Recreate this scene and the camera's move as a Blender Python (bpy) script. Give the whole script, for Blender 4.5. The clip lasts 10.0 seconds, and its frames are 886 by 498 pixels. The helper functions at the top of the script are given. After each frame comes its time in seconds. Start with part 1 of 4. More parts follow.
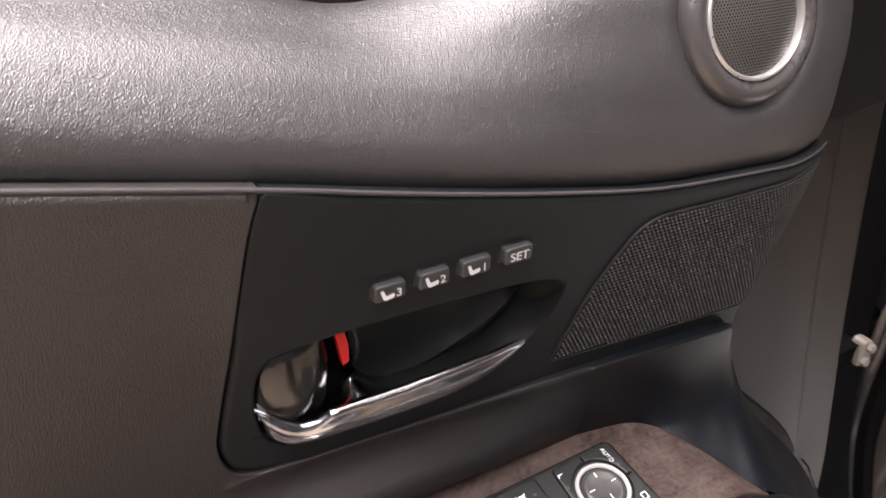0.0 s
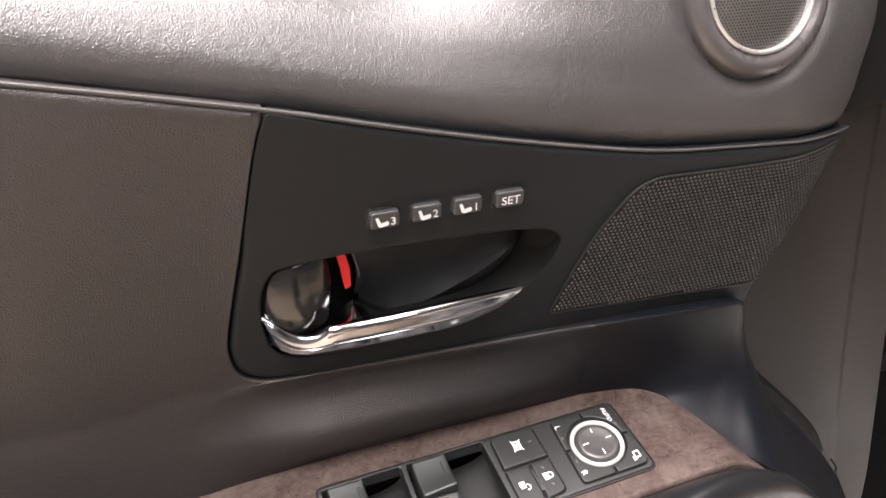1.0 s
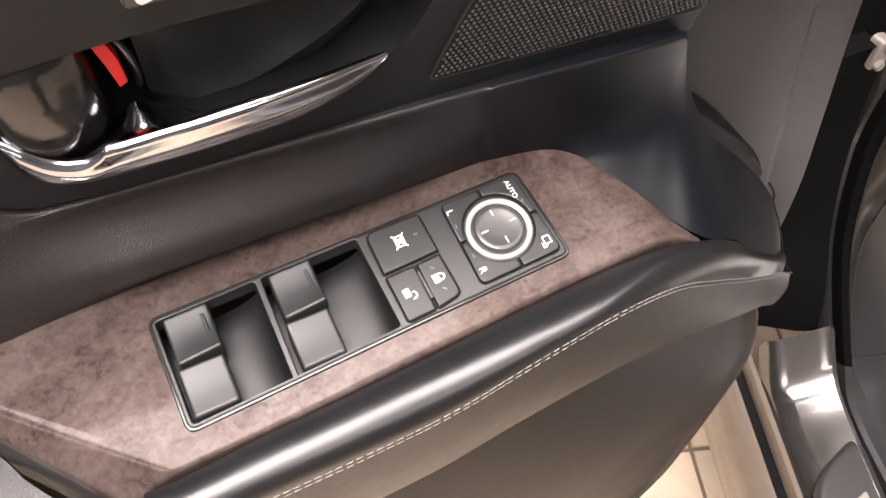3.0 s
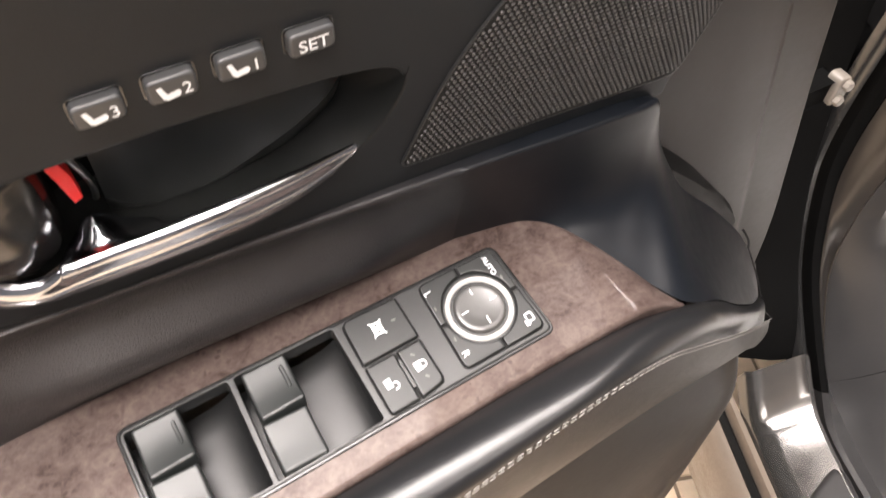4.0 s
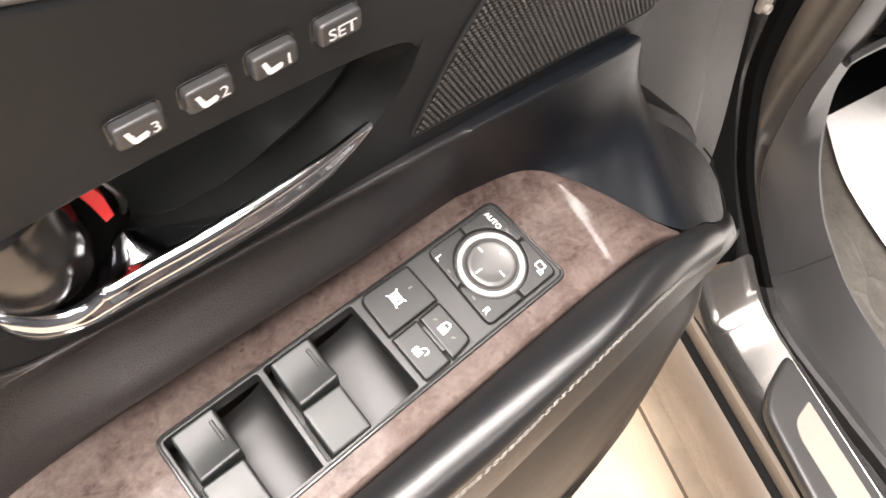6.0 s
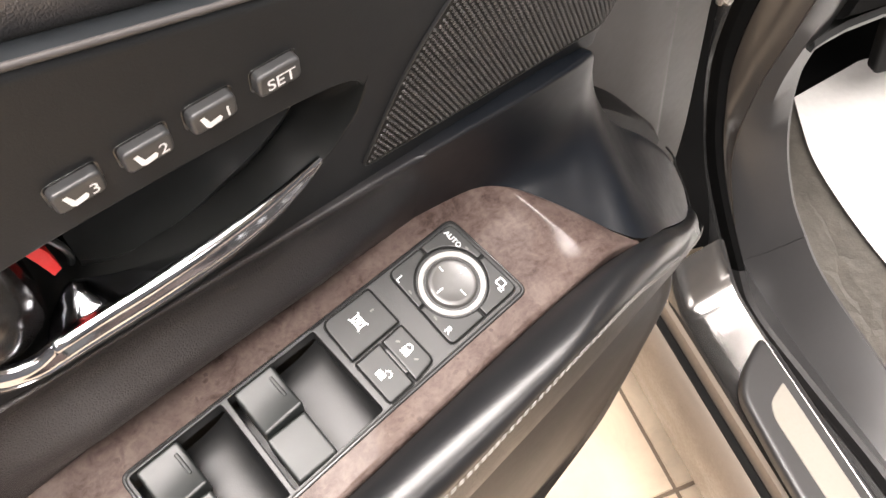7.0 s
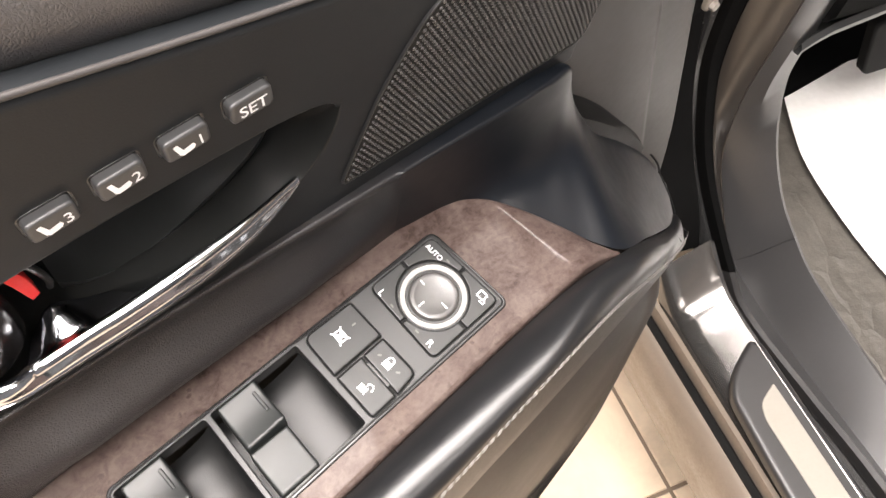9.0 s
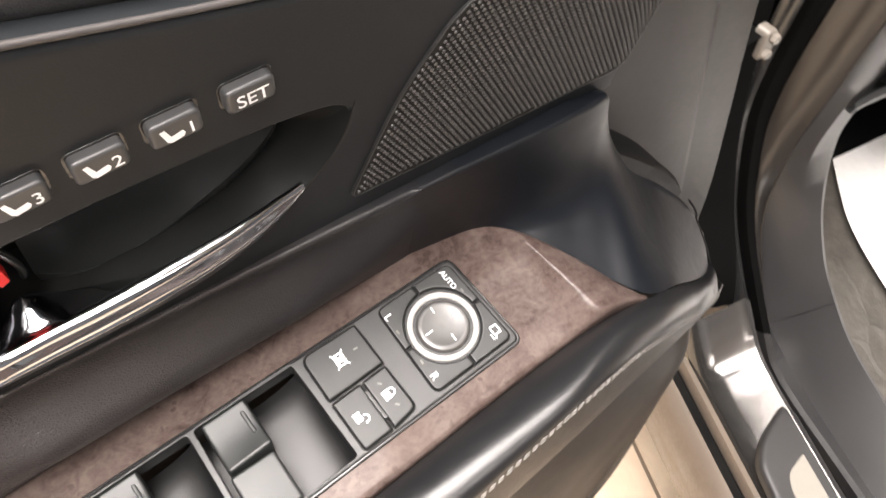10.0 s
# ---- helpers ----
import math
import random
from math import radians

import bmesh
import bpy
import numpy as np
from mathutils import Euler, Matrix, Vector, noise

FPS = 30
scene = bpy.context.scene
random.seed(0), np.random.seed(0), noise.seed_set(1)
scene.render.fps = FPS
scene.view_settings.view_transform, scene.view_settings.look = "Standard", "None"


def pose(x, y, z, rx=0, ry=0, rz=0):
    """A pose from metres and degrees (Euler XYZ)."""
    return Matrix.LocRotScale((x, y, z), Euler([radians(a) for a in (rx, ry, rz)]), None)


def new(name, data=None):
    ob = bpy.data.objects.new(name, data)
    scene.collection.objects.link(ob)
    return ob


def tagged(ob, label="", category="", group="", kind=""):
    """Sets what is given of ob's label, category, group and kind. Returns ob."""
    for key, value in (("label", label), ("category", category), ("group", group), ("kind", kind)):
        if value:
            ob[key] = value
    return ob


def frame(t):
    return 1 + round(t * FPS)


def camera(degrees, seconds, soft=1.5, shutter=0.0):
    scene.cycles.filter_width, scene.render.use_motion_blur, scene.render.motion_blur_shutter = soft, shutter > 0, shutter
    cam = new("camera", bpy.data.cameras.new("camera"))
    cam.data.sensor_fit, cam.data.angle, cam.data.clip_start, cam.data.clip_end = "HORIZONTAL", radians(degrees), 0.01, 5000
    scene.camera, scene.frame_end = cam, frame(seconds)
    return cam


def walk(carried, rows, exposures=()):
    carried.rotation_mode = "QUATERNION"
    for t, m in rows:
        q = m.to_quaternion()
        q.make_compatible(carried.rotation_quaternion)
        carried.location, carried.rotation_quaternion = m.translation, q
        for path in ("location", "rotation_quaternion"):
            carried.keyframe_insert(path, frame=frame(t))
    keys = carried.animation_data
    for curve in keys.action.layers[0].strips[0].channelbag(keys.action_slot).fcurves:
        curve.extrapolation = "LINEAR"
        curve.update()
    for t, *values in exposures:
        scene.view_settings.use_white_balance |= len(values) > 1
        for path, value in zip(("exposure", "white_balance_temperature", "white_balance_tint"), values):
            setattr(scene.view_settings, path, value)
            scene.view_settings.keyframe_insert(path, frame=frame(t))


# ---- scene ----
cam = camera(56.3, 10.0, 1.5, 0.45)
METRES, EYE, TILT, LEAN, TURN = 0.536, 1.28, -30.0, 0.0, 0.0
ROWS = [
    (0.0, 0.0, 0.0, 0.0, 0.0, 0.0, -0.0),
    (0.5, 0.0857, -0.0517, -0.0343, 6.99, 0.62, -3.91),
    (1.0, 0.0934, -0.0514, -0.0612, 7.47, 1.1, -4.31),
    (1.5, -0.0005, 0.0335, -0.0345, 3.05, -2.43, -2.56),
    (2.0, -0.0731, 0.1325, -0.011, -2.97, -14.61, -1.94),
    (2.5, 0.0251, 0.1699, 0.0347, -0.84, -22.99, -2.26),
    (3.0, 0.1234, 0.1645, 0.0185, 2.41, -23.25, -1.75),
    (4.5, 0.0929, 0.2155, 0.0738, -3.4, -19.84, 1.91),
    (5.0, 0.0578, 0.2004, 0.1118, -4.64, -19.2, 2.77),
    (5.5, 0.0251, 0.1865, 0.0913, -5.59, -21.56, 2.94),
    (6.0, 0.0464, 0.2119, 0.0691, -9.26, -25.94, 5.03),
    (7.5, 0.0693, 0.2159, 0.1048, -11.52, -27.53, 6.61),
    (8.0, 0.0703, 0.2085, 0.1032, -11.78, -27.5, 7.08),
    (8.5, 0.0749, 0.2094, 0.1118, -11.68, -27.44, 6.89),
    (9.0, 0.0823, 0.2158, 0.108, -11.61, -27.63, 6.67),
    (9.5, 0.0846, 0.2305, 0.1039, -10.98, -27.82, 6.21),
    (10.0, 0.0989, 0.2443, 0.0813, -7.46, -24.6, 3.48),
]
walk(cam, [(t, pose(0, 0, EYE, TILT, LEAN, TURN) @ pose(METRES * x, METRES * y, METRES * z, 90 + pitch, roll, yaw)) for t, x, y, z, yaw, pitch, roll in ROWS], [(0.0, -0.2, 6300, 16), (0.5, 0.33, 6320, 16), (1.0, 0.30, 6350, 14), (1.6, 0.54, 6200, 10), (2.1, 0.60, 6400, 12), (2.6, 0.42, 6600, 14), (3.0, 0.28, 6500, 15), (4.5, 0.53, 6500, 10), (5.5, 0.56, 6500, 10), (6.0, 0.64, 6480, 10), (7.5, 0.45, 6480, 10), (10.0, 0.46, 6480, 10)])

from mathutils.geometry import delaunay_2d_cdt

# ---------------------------------------------------------------- light
world = bpy.data.worlds.new("showroom_air")
world.use_nodes = True
world.node_tree.nodes["Background"].inputs[0].default_value = (0.9, 0.95, 1.0, 1)
world.node_tree.nodes["Background"].inputs[1].default_value = 0.01
scene.world = world

CEILING = 3.3
PANELS = [(-0.42, -0.15, 1.6, 2.3, 250), (0.78, 0.5, 0.5, 1.4, 6), (-1.9, 2.2, 1.5, 1.2, 16), (1.27, 0.92, 0.06, 0.45, 6.5), (-1.6, -2.3, 1.2, 0.6, 25), (1.2, -1.9, 1.2, 0.6, 25)]


def panel_lamp(x, y, sx, sy, watts):
    data = bpy.data.lights.new("panel_lamp", "AREA")
    data.shape, data.size, data.size_y = "RECTANGLE", sx, sy
    data.energy, data.color = watts, (1.0, 0.925, 0.885)
    ob = new("panel_lamp", data)
    ob.matrix_world = pose(x, y, CEILING - 0.05)
    return ob


for q in PANELS:
    panel_lamp(*q)

# ---------------------------------------------------------------- materials


class Mat:
    def __init__(self, name, color, rough=0.5, metal=0.0, coat=0.0, coat_rough=0.05, spec=0.5):
        self.m = bpy.data.materials.new(name)
        self.m.use_nodes = True
        self.t = self.m.node_tree
        self.b = self.t.nodes["Principled BSDF"]
        self.b.inputs["Base Color"].default_value = (*color, 1)
        self.b.inputs["Roughness"].default_value = rough
        self.b.inputs["Metallic"].default_value = metal
        self.b.inputs["Coat Weight"].default_value = coat
        self.b.inputs["Coat Roughness"].default_value = coat_rough
        self.b.inputs["Specular IOR Level"].default_value = spec
        self.co = None
        self.last = None

    def n(self, kind, **kw):
        node = self.t.nodes.new(kind)
        for k, v in kw.items():
            node.inputs[k].default_value = v
        return node

    def link(self, a, b):
        self.t.links.new(a, b)

    def coords(self, squash=(1, 1, 1)):
        tc = self.n("ShaderNodeTexCoord")
        mp = self.n("ShaderNodeMapping")
        mp.inputs["Scale"].default_value = squash
        self.link(tc.outputs["Object"], mp.inputs["Vector"])
        return mp.outputs["Vector"]

    def noise(self, scale, detail=3.0, rough=0.55, distort=0.0, co=None):
        nd = self.n("ShaderNodeTexNoise", Scale=scale, Detail=detail, Roughness=rough, Distortion=distort)
        self.link(co or self.coords(), nd.inputs["Vector"])
        return nd.outputs["Fac"]

    def ramp(self, fac, stops):
        r = self.n("ShaderNodeValToRGB")
        els = r.color_ramp.elements
        while len(els) < len(stops):
            els.new(0.5)
        for e, (p, c) in zip(els, stops):
            e.position, e.color = p, (*c, 1)
        self.link(fac, r.inputs["Fac"])
        return r.outputs["Color"]

    def span(self, fac, lo, hi, a=0.0, b=1.0):
        r = self.n("ShaderNodeMapRange")
        for i, v in enumerate((lo, hi, a, b)):
            r.inputs[i + 1].default_value = v
        self.link(fac, r.inputs[0])
        return r.outputs[0]

    def math(self, op, a, b):
        m = self.n("ShaderNodeMath")
        m.operation = op
        for i, v in enumerate((a, b)):
            if isinstance(v, (int, float)):
                m.inputs[i].default_value = v
            else:
                self.link(v, m.inputs[i])
        return m.outputs[0]

    def bump(self, height, dist, strength=1.0):
        bp = self.n("ShaderNodeBump", Strength=strength, Distance=dist)
        self.link(height, bp.inputs["Height"])
        if self.last:
            self.link(self.last, bp.inputs["Normal"])
        self.last = bp.outputs["Normal"]
        self.link(self.last, self.b.inputs["Normal"])
        return self


def varied(m, color, amount=0.25, scale=14):
    """Two scales of change in a plain colour and its gloss."""
    f = m.math("ADD", m.math("MULTIPLY", m.noise(scale, 4), 0.6), m.math("MULTIPLY", m.noise(scale * 17, 3), 0.4))
    lo = tuple(c * (1 - amount) for c in color)
    hi = tuple(c * (1 + amount) for c in color)
    m.link(m.ramp(f, [(0.3, lo), (0.7, hi)]), m.b.inputs["Base Color"])
    return f


def leather(name, color, rough, grain, depth, wrinkle, spec=0.5, second=None):
    """Grained skin; second: darker, bluer colour towards the door's front, holding shade too, with a soft change
    between.
    """
    m = Mat(name, color, rough, spec=spec)
    f = varied(m, color, 0.15, 9)
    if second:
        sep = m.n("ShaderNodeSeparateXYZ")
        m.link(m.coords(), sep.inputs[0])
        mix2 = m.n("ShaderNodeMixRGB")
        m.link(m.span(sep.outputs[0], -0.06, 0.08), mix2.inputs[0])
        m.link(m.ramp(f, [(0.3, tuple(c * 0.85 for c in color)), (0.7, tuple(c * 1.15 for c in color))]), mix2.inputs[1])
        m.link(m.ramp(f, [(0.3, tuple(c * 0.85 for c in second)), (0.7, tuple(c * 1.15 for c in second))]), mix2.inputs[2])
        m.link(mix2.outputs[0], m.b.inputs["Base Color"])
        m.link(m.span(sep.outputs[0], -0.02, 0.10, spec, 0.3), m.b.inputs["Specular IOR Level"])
    gloss = m.span(f, 0.3, 0.7, rough - 0.05, rough + 0.06)
    if second:
        gloss = m.math("ADD", gloss, m.span(sep.outputs[0], -0.04, 0.08, 0.0, -0.06))
    m.link(gloss, m.b.inputs["Roughness"])
    co = m.coords()
    warp = m.n("ShaderNodeTexNoise", Scale=grain * 0.5, Detail=2.0)
    m.link(co, warp.inputs["Vector"])
    mix = m.n("ShaderNodeMixRGB")
    mix.blend_type = "ADD"
    mix.inputs[0].default_value = 1.2 / grain
    m.link(co, mix.inputs[1])
    m.link(warp.outputs["Color"], mix.inputs[2])
    vo = m.n("ShaderNodeTexVoronoi", Scale=grain)
    vo.feature = "DISTANCE_TO_EDGE"
    m.link(mix.outputs[0], vo.inputs["Vector"])
    cells = m.span(vo.outputs["Distance"], 0.0, 0.32)
    folds = m.noise(grain * 0.26, 4, 0.6, 0.7)
    height = m.math("ADD", cells, m.math("MULTIPLY", folds, wrinkle))
    if second:
        height = m.math("MULTIPLY", height, m.span(sep.outputs[0], -0.05, 0.07, 1.0, 0.03))
    m.bump(height, depth)
    return m.m


def hard_plastic(name, color, rough, grain=1500, depth=0.00004, spec=0.5):
    m = Mat(name, color, rough, spec=spec)
    f = varied(m, color, 0.18, 11)
    m.link(m.span(f, 0.3, 0.7, rough - 0.05, rough + 0.05), m.b.inputs["Roughness"])
    m.bump(m.noise(grain, 2), depth)
    return m.m


def shiny(name, color, rough, metal=0.0, coat=0.0):
    m = Mat(name, color, rough, metal, coat)
    f = m.math("ADD", m.math("MULTIPLY", m.noise(23, 4), 0.5), m.math("MULTIPLY", m.noise(260, 3), 0.5))
    m.link(m.span(f, 0.3, 0.7, rough * 0.7, rough * 1.5), m.b.inputs["Roughness"])
    return m.m


def brushed(name, color, rough):
    m = Mat(name, color, rough, 0.85)
    m.link(m.span(m.noise(18, 3), 0.3, 0.7, rough * 0.8, rough * 1.3), m.b.inputs["Roughness"])
    m.bump(m.noise(60, 3), 0.00012, 0.4)
    return m.m


def burl():
    """Lacquered root wood: soft clouds, fine fibres and scattered small eyes under a clear coat."""
    m = Mat("burl_veneer", (0.05, 0.036, 0.03), 0.30, 0.0, 0.16, 0.06, 0.16)
    co = m.coords((1, 1.15, 1))
    big = m.noise(30, 4, 0.55, 0.5, co)
    swirl = m.noise(120, 4, 0.6, 0.9, co)
    fleck = m.noise(430, 4, 0.65, 0.5, co)
    f = m.math("ADD", m.math("MULTIPLY", big, 0.38), m.math("ADD", m.math("MULTIPLY", swirl, 0.38), m.math("MULTIPLY", fleck, 0.24)))
    base = m.ramp(f, [(0.38, (0.030, 0.0205, 0.0182)), (0.46, (0.053, 0.038, 0.0336)), (0.54, (0.071, 0.0535, 0.0475)), (0.64, (0.093, 0.0725, 0.064))])
    knots = m.n("ShaderNodeTexVoronoi", Scale=210.0)
    m.link(co, knots.inputs["Vector"])
    wavy = m.math("ADD", knots.outputs["Distance"], m.math("MULTIPLY", m.math("SUBTRACT", fleck, 0.5), 0.6))
    eyes = m.ramp(wavy, [(0.10, (0.30, 0.27, 0.26)), (0.24, (0.68, 0.66, 0.65)), (0.32, (1.14, 1.12, 1.1)), (0.46, (1, 1, 1))])
    mul = m.n("ShaderNodeMixRGB")
    mul.blend_type = "MULTIPLY"
    m.link(m.span(m.noise(34, 3, 0.6), 0.52, 0.66, 0.0, 0.75), mul.inputs[0])
    m.link(base, mul.inputs[1])
    m.link(eyes, mul.inputs[2])
    m.link(mul.outputs[0], m.b.inputs["Base Color"])
    m.link(m.ramp(f, [(0.38, (0.42, 0.31, 0.28)), (0.46, (0.76, 0.61, 0.54)), (0.58, (1.0, 0.84, 0.75))]), m.b.inputs["Specular Tint"])
    m.link(m.span(f, 0.36, 0.64, 0.33, 0.27), m.b.inputs["Roughness"])
    return m.m


def tile_material(name, color):
    m = Mat(name, color, 0.32, 0, 0.25, 0.15)
    info = m.n("ShaderNodeObjectInfo")
    f = m.math("ADD", m.math("MULTIPLY", m.noise(9, 5, 0.65, 0.6), 0.75), m.math("MULTIPLY", info.outputs["Random"], 0.25))
    lo, hi = tuple(c * 0.72 for c in color), tuple(min(1, c * 1.18) for c in color)
    m.link(m.ramp(f, [(0.25, lo), (0.5, color), (0.75, hi)]), m.b.inputs["Base Color"])
    m.bump(m.noise(40, 4), 0.0006, 0.5)
    return m.m


def plain(name, color, rough=0.8, scale=6):
    m = Mat(name, color, rough)
    varied(m, color, 0.08, scale)
    m.bump(m.noise(120, 3), 0.0004, 0.4)
    return m.m


def carpet_material():
    """Dark pile under a crumpled clear film that glints along its folds."""
    m = Mat("carpet_pile", (0.05, 0.046, 0.04), 0.5, 0.0, 0.35, 0.18)
    varied(m, (0.075, 0.069, 0.06), 0.4, 30)
    warp = m.n("ShaderNodeTexNoise", Scale=14.0, Detail=3.0)
    co = m.coords((1, 0.6, 1))
    m.link(co, warp.inputs["Vector"])
    mix = m.n("ShaderNodeMixRGB")
    mix.blend_type = "ADD"
    mix.inputs[0].default_value = 0.06
    m.link(co, mix.inputs[1])
    m.link(warp.outputs["Color"], mix.inputs[2])
    vo = m.n("ShaderNodeTexVoronoi", Scale=16.0)
    vo.feature = "DISTANCE_TO_EDGE"
    m.link(mix.outputs[0], vo.inputs["Vector"])
    m.bump(m.span(vo.outputs["Distance"], 0.0, 0.2, 1.0, 0.0), 0.0022)
    m.bump(m.noise(70, 3), 0.003, 0.5)
    return m.m


M_PAD = leather("upper_pad_vinyl", (0.033, 0.0306, 0.031), 0.45, 900, 0.00009, 3.6, 1.0)
M_PAD.node_tree.nodes["Principled BSDF"].inputs["IOR"].default_value = 1.64
M_PANEL = leather("door_panel_vinyl", (0.0155, 0.0136, 0.0129), 0.42, 800, 0.00008, 0.8, 0.65)
# paler rear and near-black front hold brightness differences as well as two hues
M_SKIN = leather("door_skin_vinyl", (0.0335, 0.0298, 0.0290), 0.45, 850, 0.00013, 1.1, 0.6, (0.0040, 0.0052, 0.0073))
M_ARM = leather("armrest_leather", (0.0085, 0.0088, 0.0095), 0.30, 900, 0.00002, 0.8, 0.62)
M_INSERT = hard_plastic("insert_plastic", (0.0108, 0.0126, 0.0144), 0.5, spec=0.25)
M_EDGE = hard_plastic("edge_plastic", (0.045, 0.041, 0.040), 0.48, 1500, 0.00001, 0.45)
M_LOWER = hard_plastic("lower_door_plastic", (0.023, 0.0206, 0.0192), 0.52, 900, 0.00012, 0.6)
M_SWITCH = hard_plastic("switch_plastic", (0.0135, 0.0142, 0.0142), 0.40, spec=0.55)
M_WELL = hard_plastic("finger_well_plastic", (0.0075, 0.0078, 0.008), 0.36, spec=0.36)
M_KNOB = hard_plastic("switch_cap_plastic", (0.0165, 0.019, 0.0185), 0.43, 1500, 0.00002, 0.6)
M_KEY = hard_plastic("switch_key_plastic", (0.0105, 0.0115, 0.0112), 0.42, 1500, 0.00002, 0.5)
M_GRILLE = hard_plastic("speaker_cloth", (0.035, 0.0335, 0.033), 0.36, 1500, 0.000005, 0.65)
M_GRILLE_DARK = hard_plastic("speaker_back", (0.0078, 0.0078, 0.0078), 0.7, spec=0.33)
M_FLANGE = hard_plastic("tweeter_flange", (0.062, 0.057, 0.057), 0.3, spec=0.8)
M_TWEET = hard_plastic("tweeter_cloth", (0.075, 0.068, 0.062), 0.42, spec=0.8)
M_BUTTON = hard_plastic("button_plastic", (0.036, 0.037, 0.038), 0.42, spec=0.6)
M_CAP = hard_plastic("knob_satin", (0.05, 0.0487, 0.047), 0.33, 1500, 0.00001, 0.8)
M_CHROME = shiny("chrome", (0.52, 0.53, 0.565), 0.11, 1.0)
M_DARKCHROME = shiny("knob_black", (0.010, 0.009, 0.0088), 0.16, 0.0)
M_DARKCHROME.node_tree.nodes["Principled BSDF"].inputs["Specular IOR Level"].default_value = 0.8
M_RING = shiny("bright_ring", (0.50, 0.49, 0.47), 0.45, 0.0)
M_SATIN = shiny("satin_ring", (0.60, 0.59, 0.57), 0.33, 0.7)
M_CUP = hard_plastic("cup_plastic", (0.014, 0.0152, 0.0146), 0.36, 1500, 0.00001, 0.36)
# darker copy of the cup plastic; the hollow's shade is in its colour
M_HOLLOW = hard_plastic("cup_shade", (0.0088, 0.0095, 0.0092), 0.4, 1500, 0.00001, 0.22)
M_GLOSS = shiny("gloss_black", (0.0156, 0.0156, 0.0156), 0.12)
M_RED = shiny("red_marker", (0.7, 0.012, 0.012), 0.55)
M_WHITE = plain("legend_white", (0.80, 0.82, 0.84), 0.5)
M_LENS = plain("tell_tale", (0.10, 0.10, 0.09), 0.3)
M_WOOD = burl()
M_THREAD = plain("thread", (0.26, 0.25, 0.235), 0.7)
M_PAINT = hard_plastic("car_paint", (0.0155, 0.0128, 0.0113), 0.5, 300, 0.000004, 0.36)
M_SILL = shiny("sill_paint", (0.195, 0.1612, 0.13), 0.45, 0.2, 0.25)
M_JAMB = brushed("jamb_metal", (0.156, 0.1508, 0.1456), 0.15)
M_RUBBER = hard_plastic("rubber", (0.0078, 0.0078, 0.0078), 0.55, spec=0.11)
M_SEAL = hard_plastic("seal_rubber", (0.0156, 0.0156, 0.0156), 0.24, 1500, 0.00001, 0.8)
M_LINING = hard_plastic("pillar_rubber", (0.020, 0.0172, 0.0148), 0.36, 900, 0.00004, 0.7)
M_TRIM = hard_plastic("sill_plastic", (0.020, 0.0195, 0.0198), 0.42, 900, 0.0001, spec=0.8)
M_INLAY = shiny("sill_inlay", (0.25, 0.235, 0.205), 0.5, 0.1)
M_HINGE = hard_plastic("hinge_metal", (0.169, 0.1508, 0.13), 0.45, 250, 0.0008, spec=0.8)
# near-black base colour stands in for shade in the door gap and footwell
M_DARK = hard_plastic("shade_black", (0.0040, 0.0040, 0.0040), 0.7, spec=0.02)
M_CARPET = carpet_material()
M_PAPER = plain("paper", (0.86, 0.85, 0.83), 0.75)
M_TILE = tile_material("floor_tile", (0.74, 0.60, 0.45))
M_GROUT = plain("grout", (0.20, 0.15, 0.11), 0.9)
M_WALL = plain("wall_paint", (0.13, 0.14, 0.155), 0.7)
M_CEIL = plain("ceiling_paint", (0.5, 0.49, 0.48), 0.8)
M_FRAME = plain("lamp_frame", (0.7, 0.7, 0.7), 0.4)
glow = Mat("lamp_diffuser", (0.9, 0.9, 0.9), 0.6)
glow.b.inputs["Emission Color"].default_value = (1.0, 0.925, 0.885, 1)
glow.b.inputs["Emission Strength"].default_value = 3.0
M_GLOW = glow.m

# ---------------------------------------------------------------- mesh helpers


def finish(bm, name, mat, parent=None, label="", smooth=True, angle=38):
    bmesh.ops.remove_doubles(bm, verts=bm.verts, dist=2e-6)
    bmesh.ops.recalc_face_normals(bm, faces=bm.faces)
    me = bpy.data.meshes.new(name)
    bm.to_mesh(me)
    bm.free()
    if smooth:
        me.polygons.foreach_set("use_smooth", [True] * len(me.polygons))
        me.set_sharp_from_angle(angle=radians(angle))
    me.materials.append(mat)
    ob = new(name, me)
    if parent is not None:
        ob.parent = parent
    if label:
        tagged(ob, label)
    return ob


def part(name, bm, mat, parent, label=""):
    return finish(bm, name, mat, parent, label)


def loft(rows, bm=None, close=False):
    """Quads between rows of points of equal number."""
    bm = bm or bmesh.new()
    grid = [[bm.verts.new(p) for p in row] for row in rows]
    for a, b in zip(grid, grid[1:]):
        n = len(a)
        for i in range(n if close else n - 1):
            j = (i + 1) % n
            bm.faces.new((a[i], a[j], b[j], b[i]))
    return bm


def spline(pts, n=6, closed=False):
    """A smooth curve through points of any size (Catmull-Rom)."""
    pts = [np.array(p, float) for p in pts]
    k = len(pts)
    out = []
    for i in range(k if closed else k - 1):
        if closed:
            p0, p1, p2, p3 = (pts[(i + d) % k] for d in (-1, 0, 1, 2))
        else:
            p1, p2 = pts[i], pts[i + 1]
            p0 = pts[i - 1] if i else 2 * p1 - p2
            p3 = pts[i + 2] if i + 2 < k else 2 * p2 - p1
        for j in range(n):
            t = j / n
            out.append(0.5 * (2 * p1 + (p2 - p0) * t + (2 * p0 - 5 * p1 + 4 * p2 - p3) * t * t + (3 * p1 - p0 - 3 * p2 + p3) * t ** 3))
    if not closed:
        out.append(pts[-1])
    return [tuple(p) for p in out]


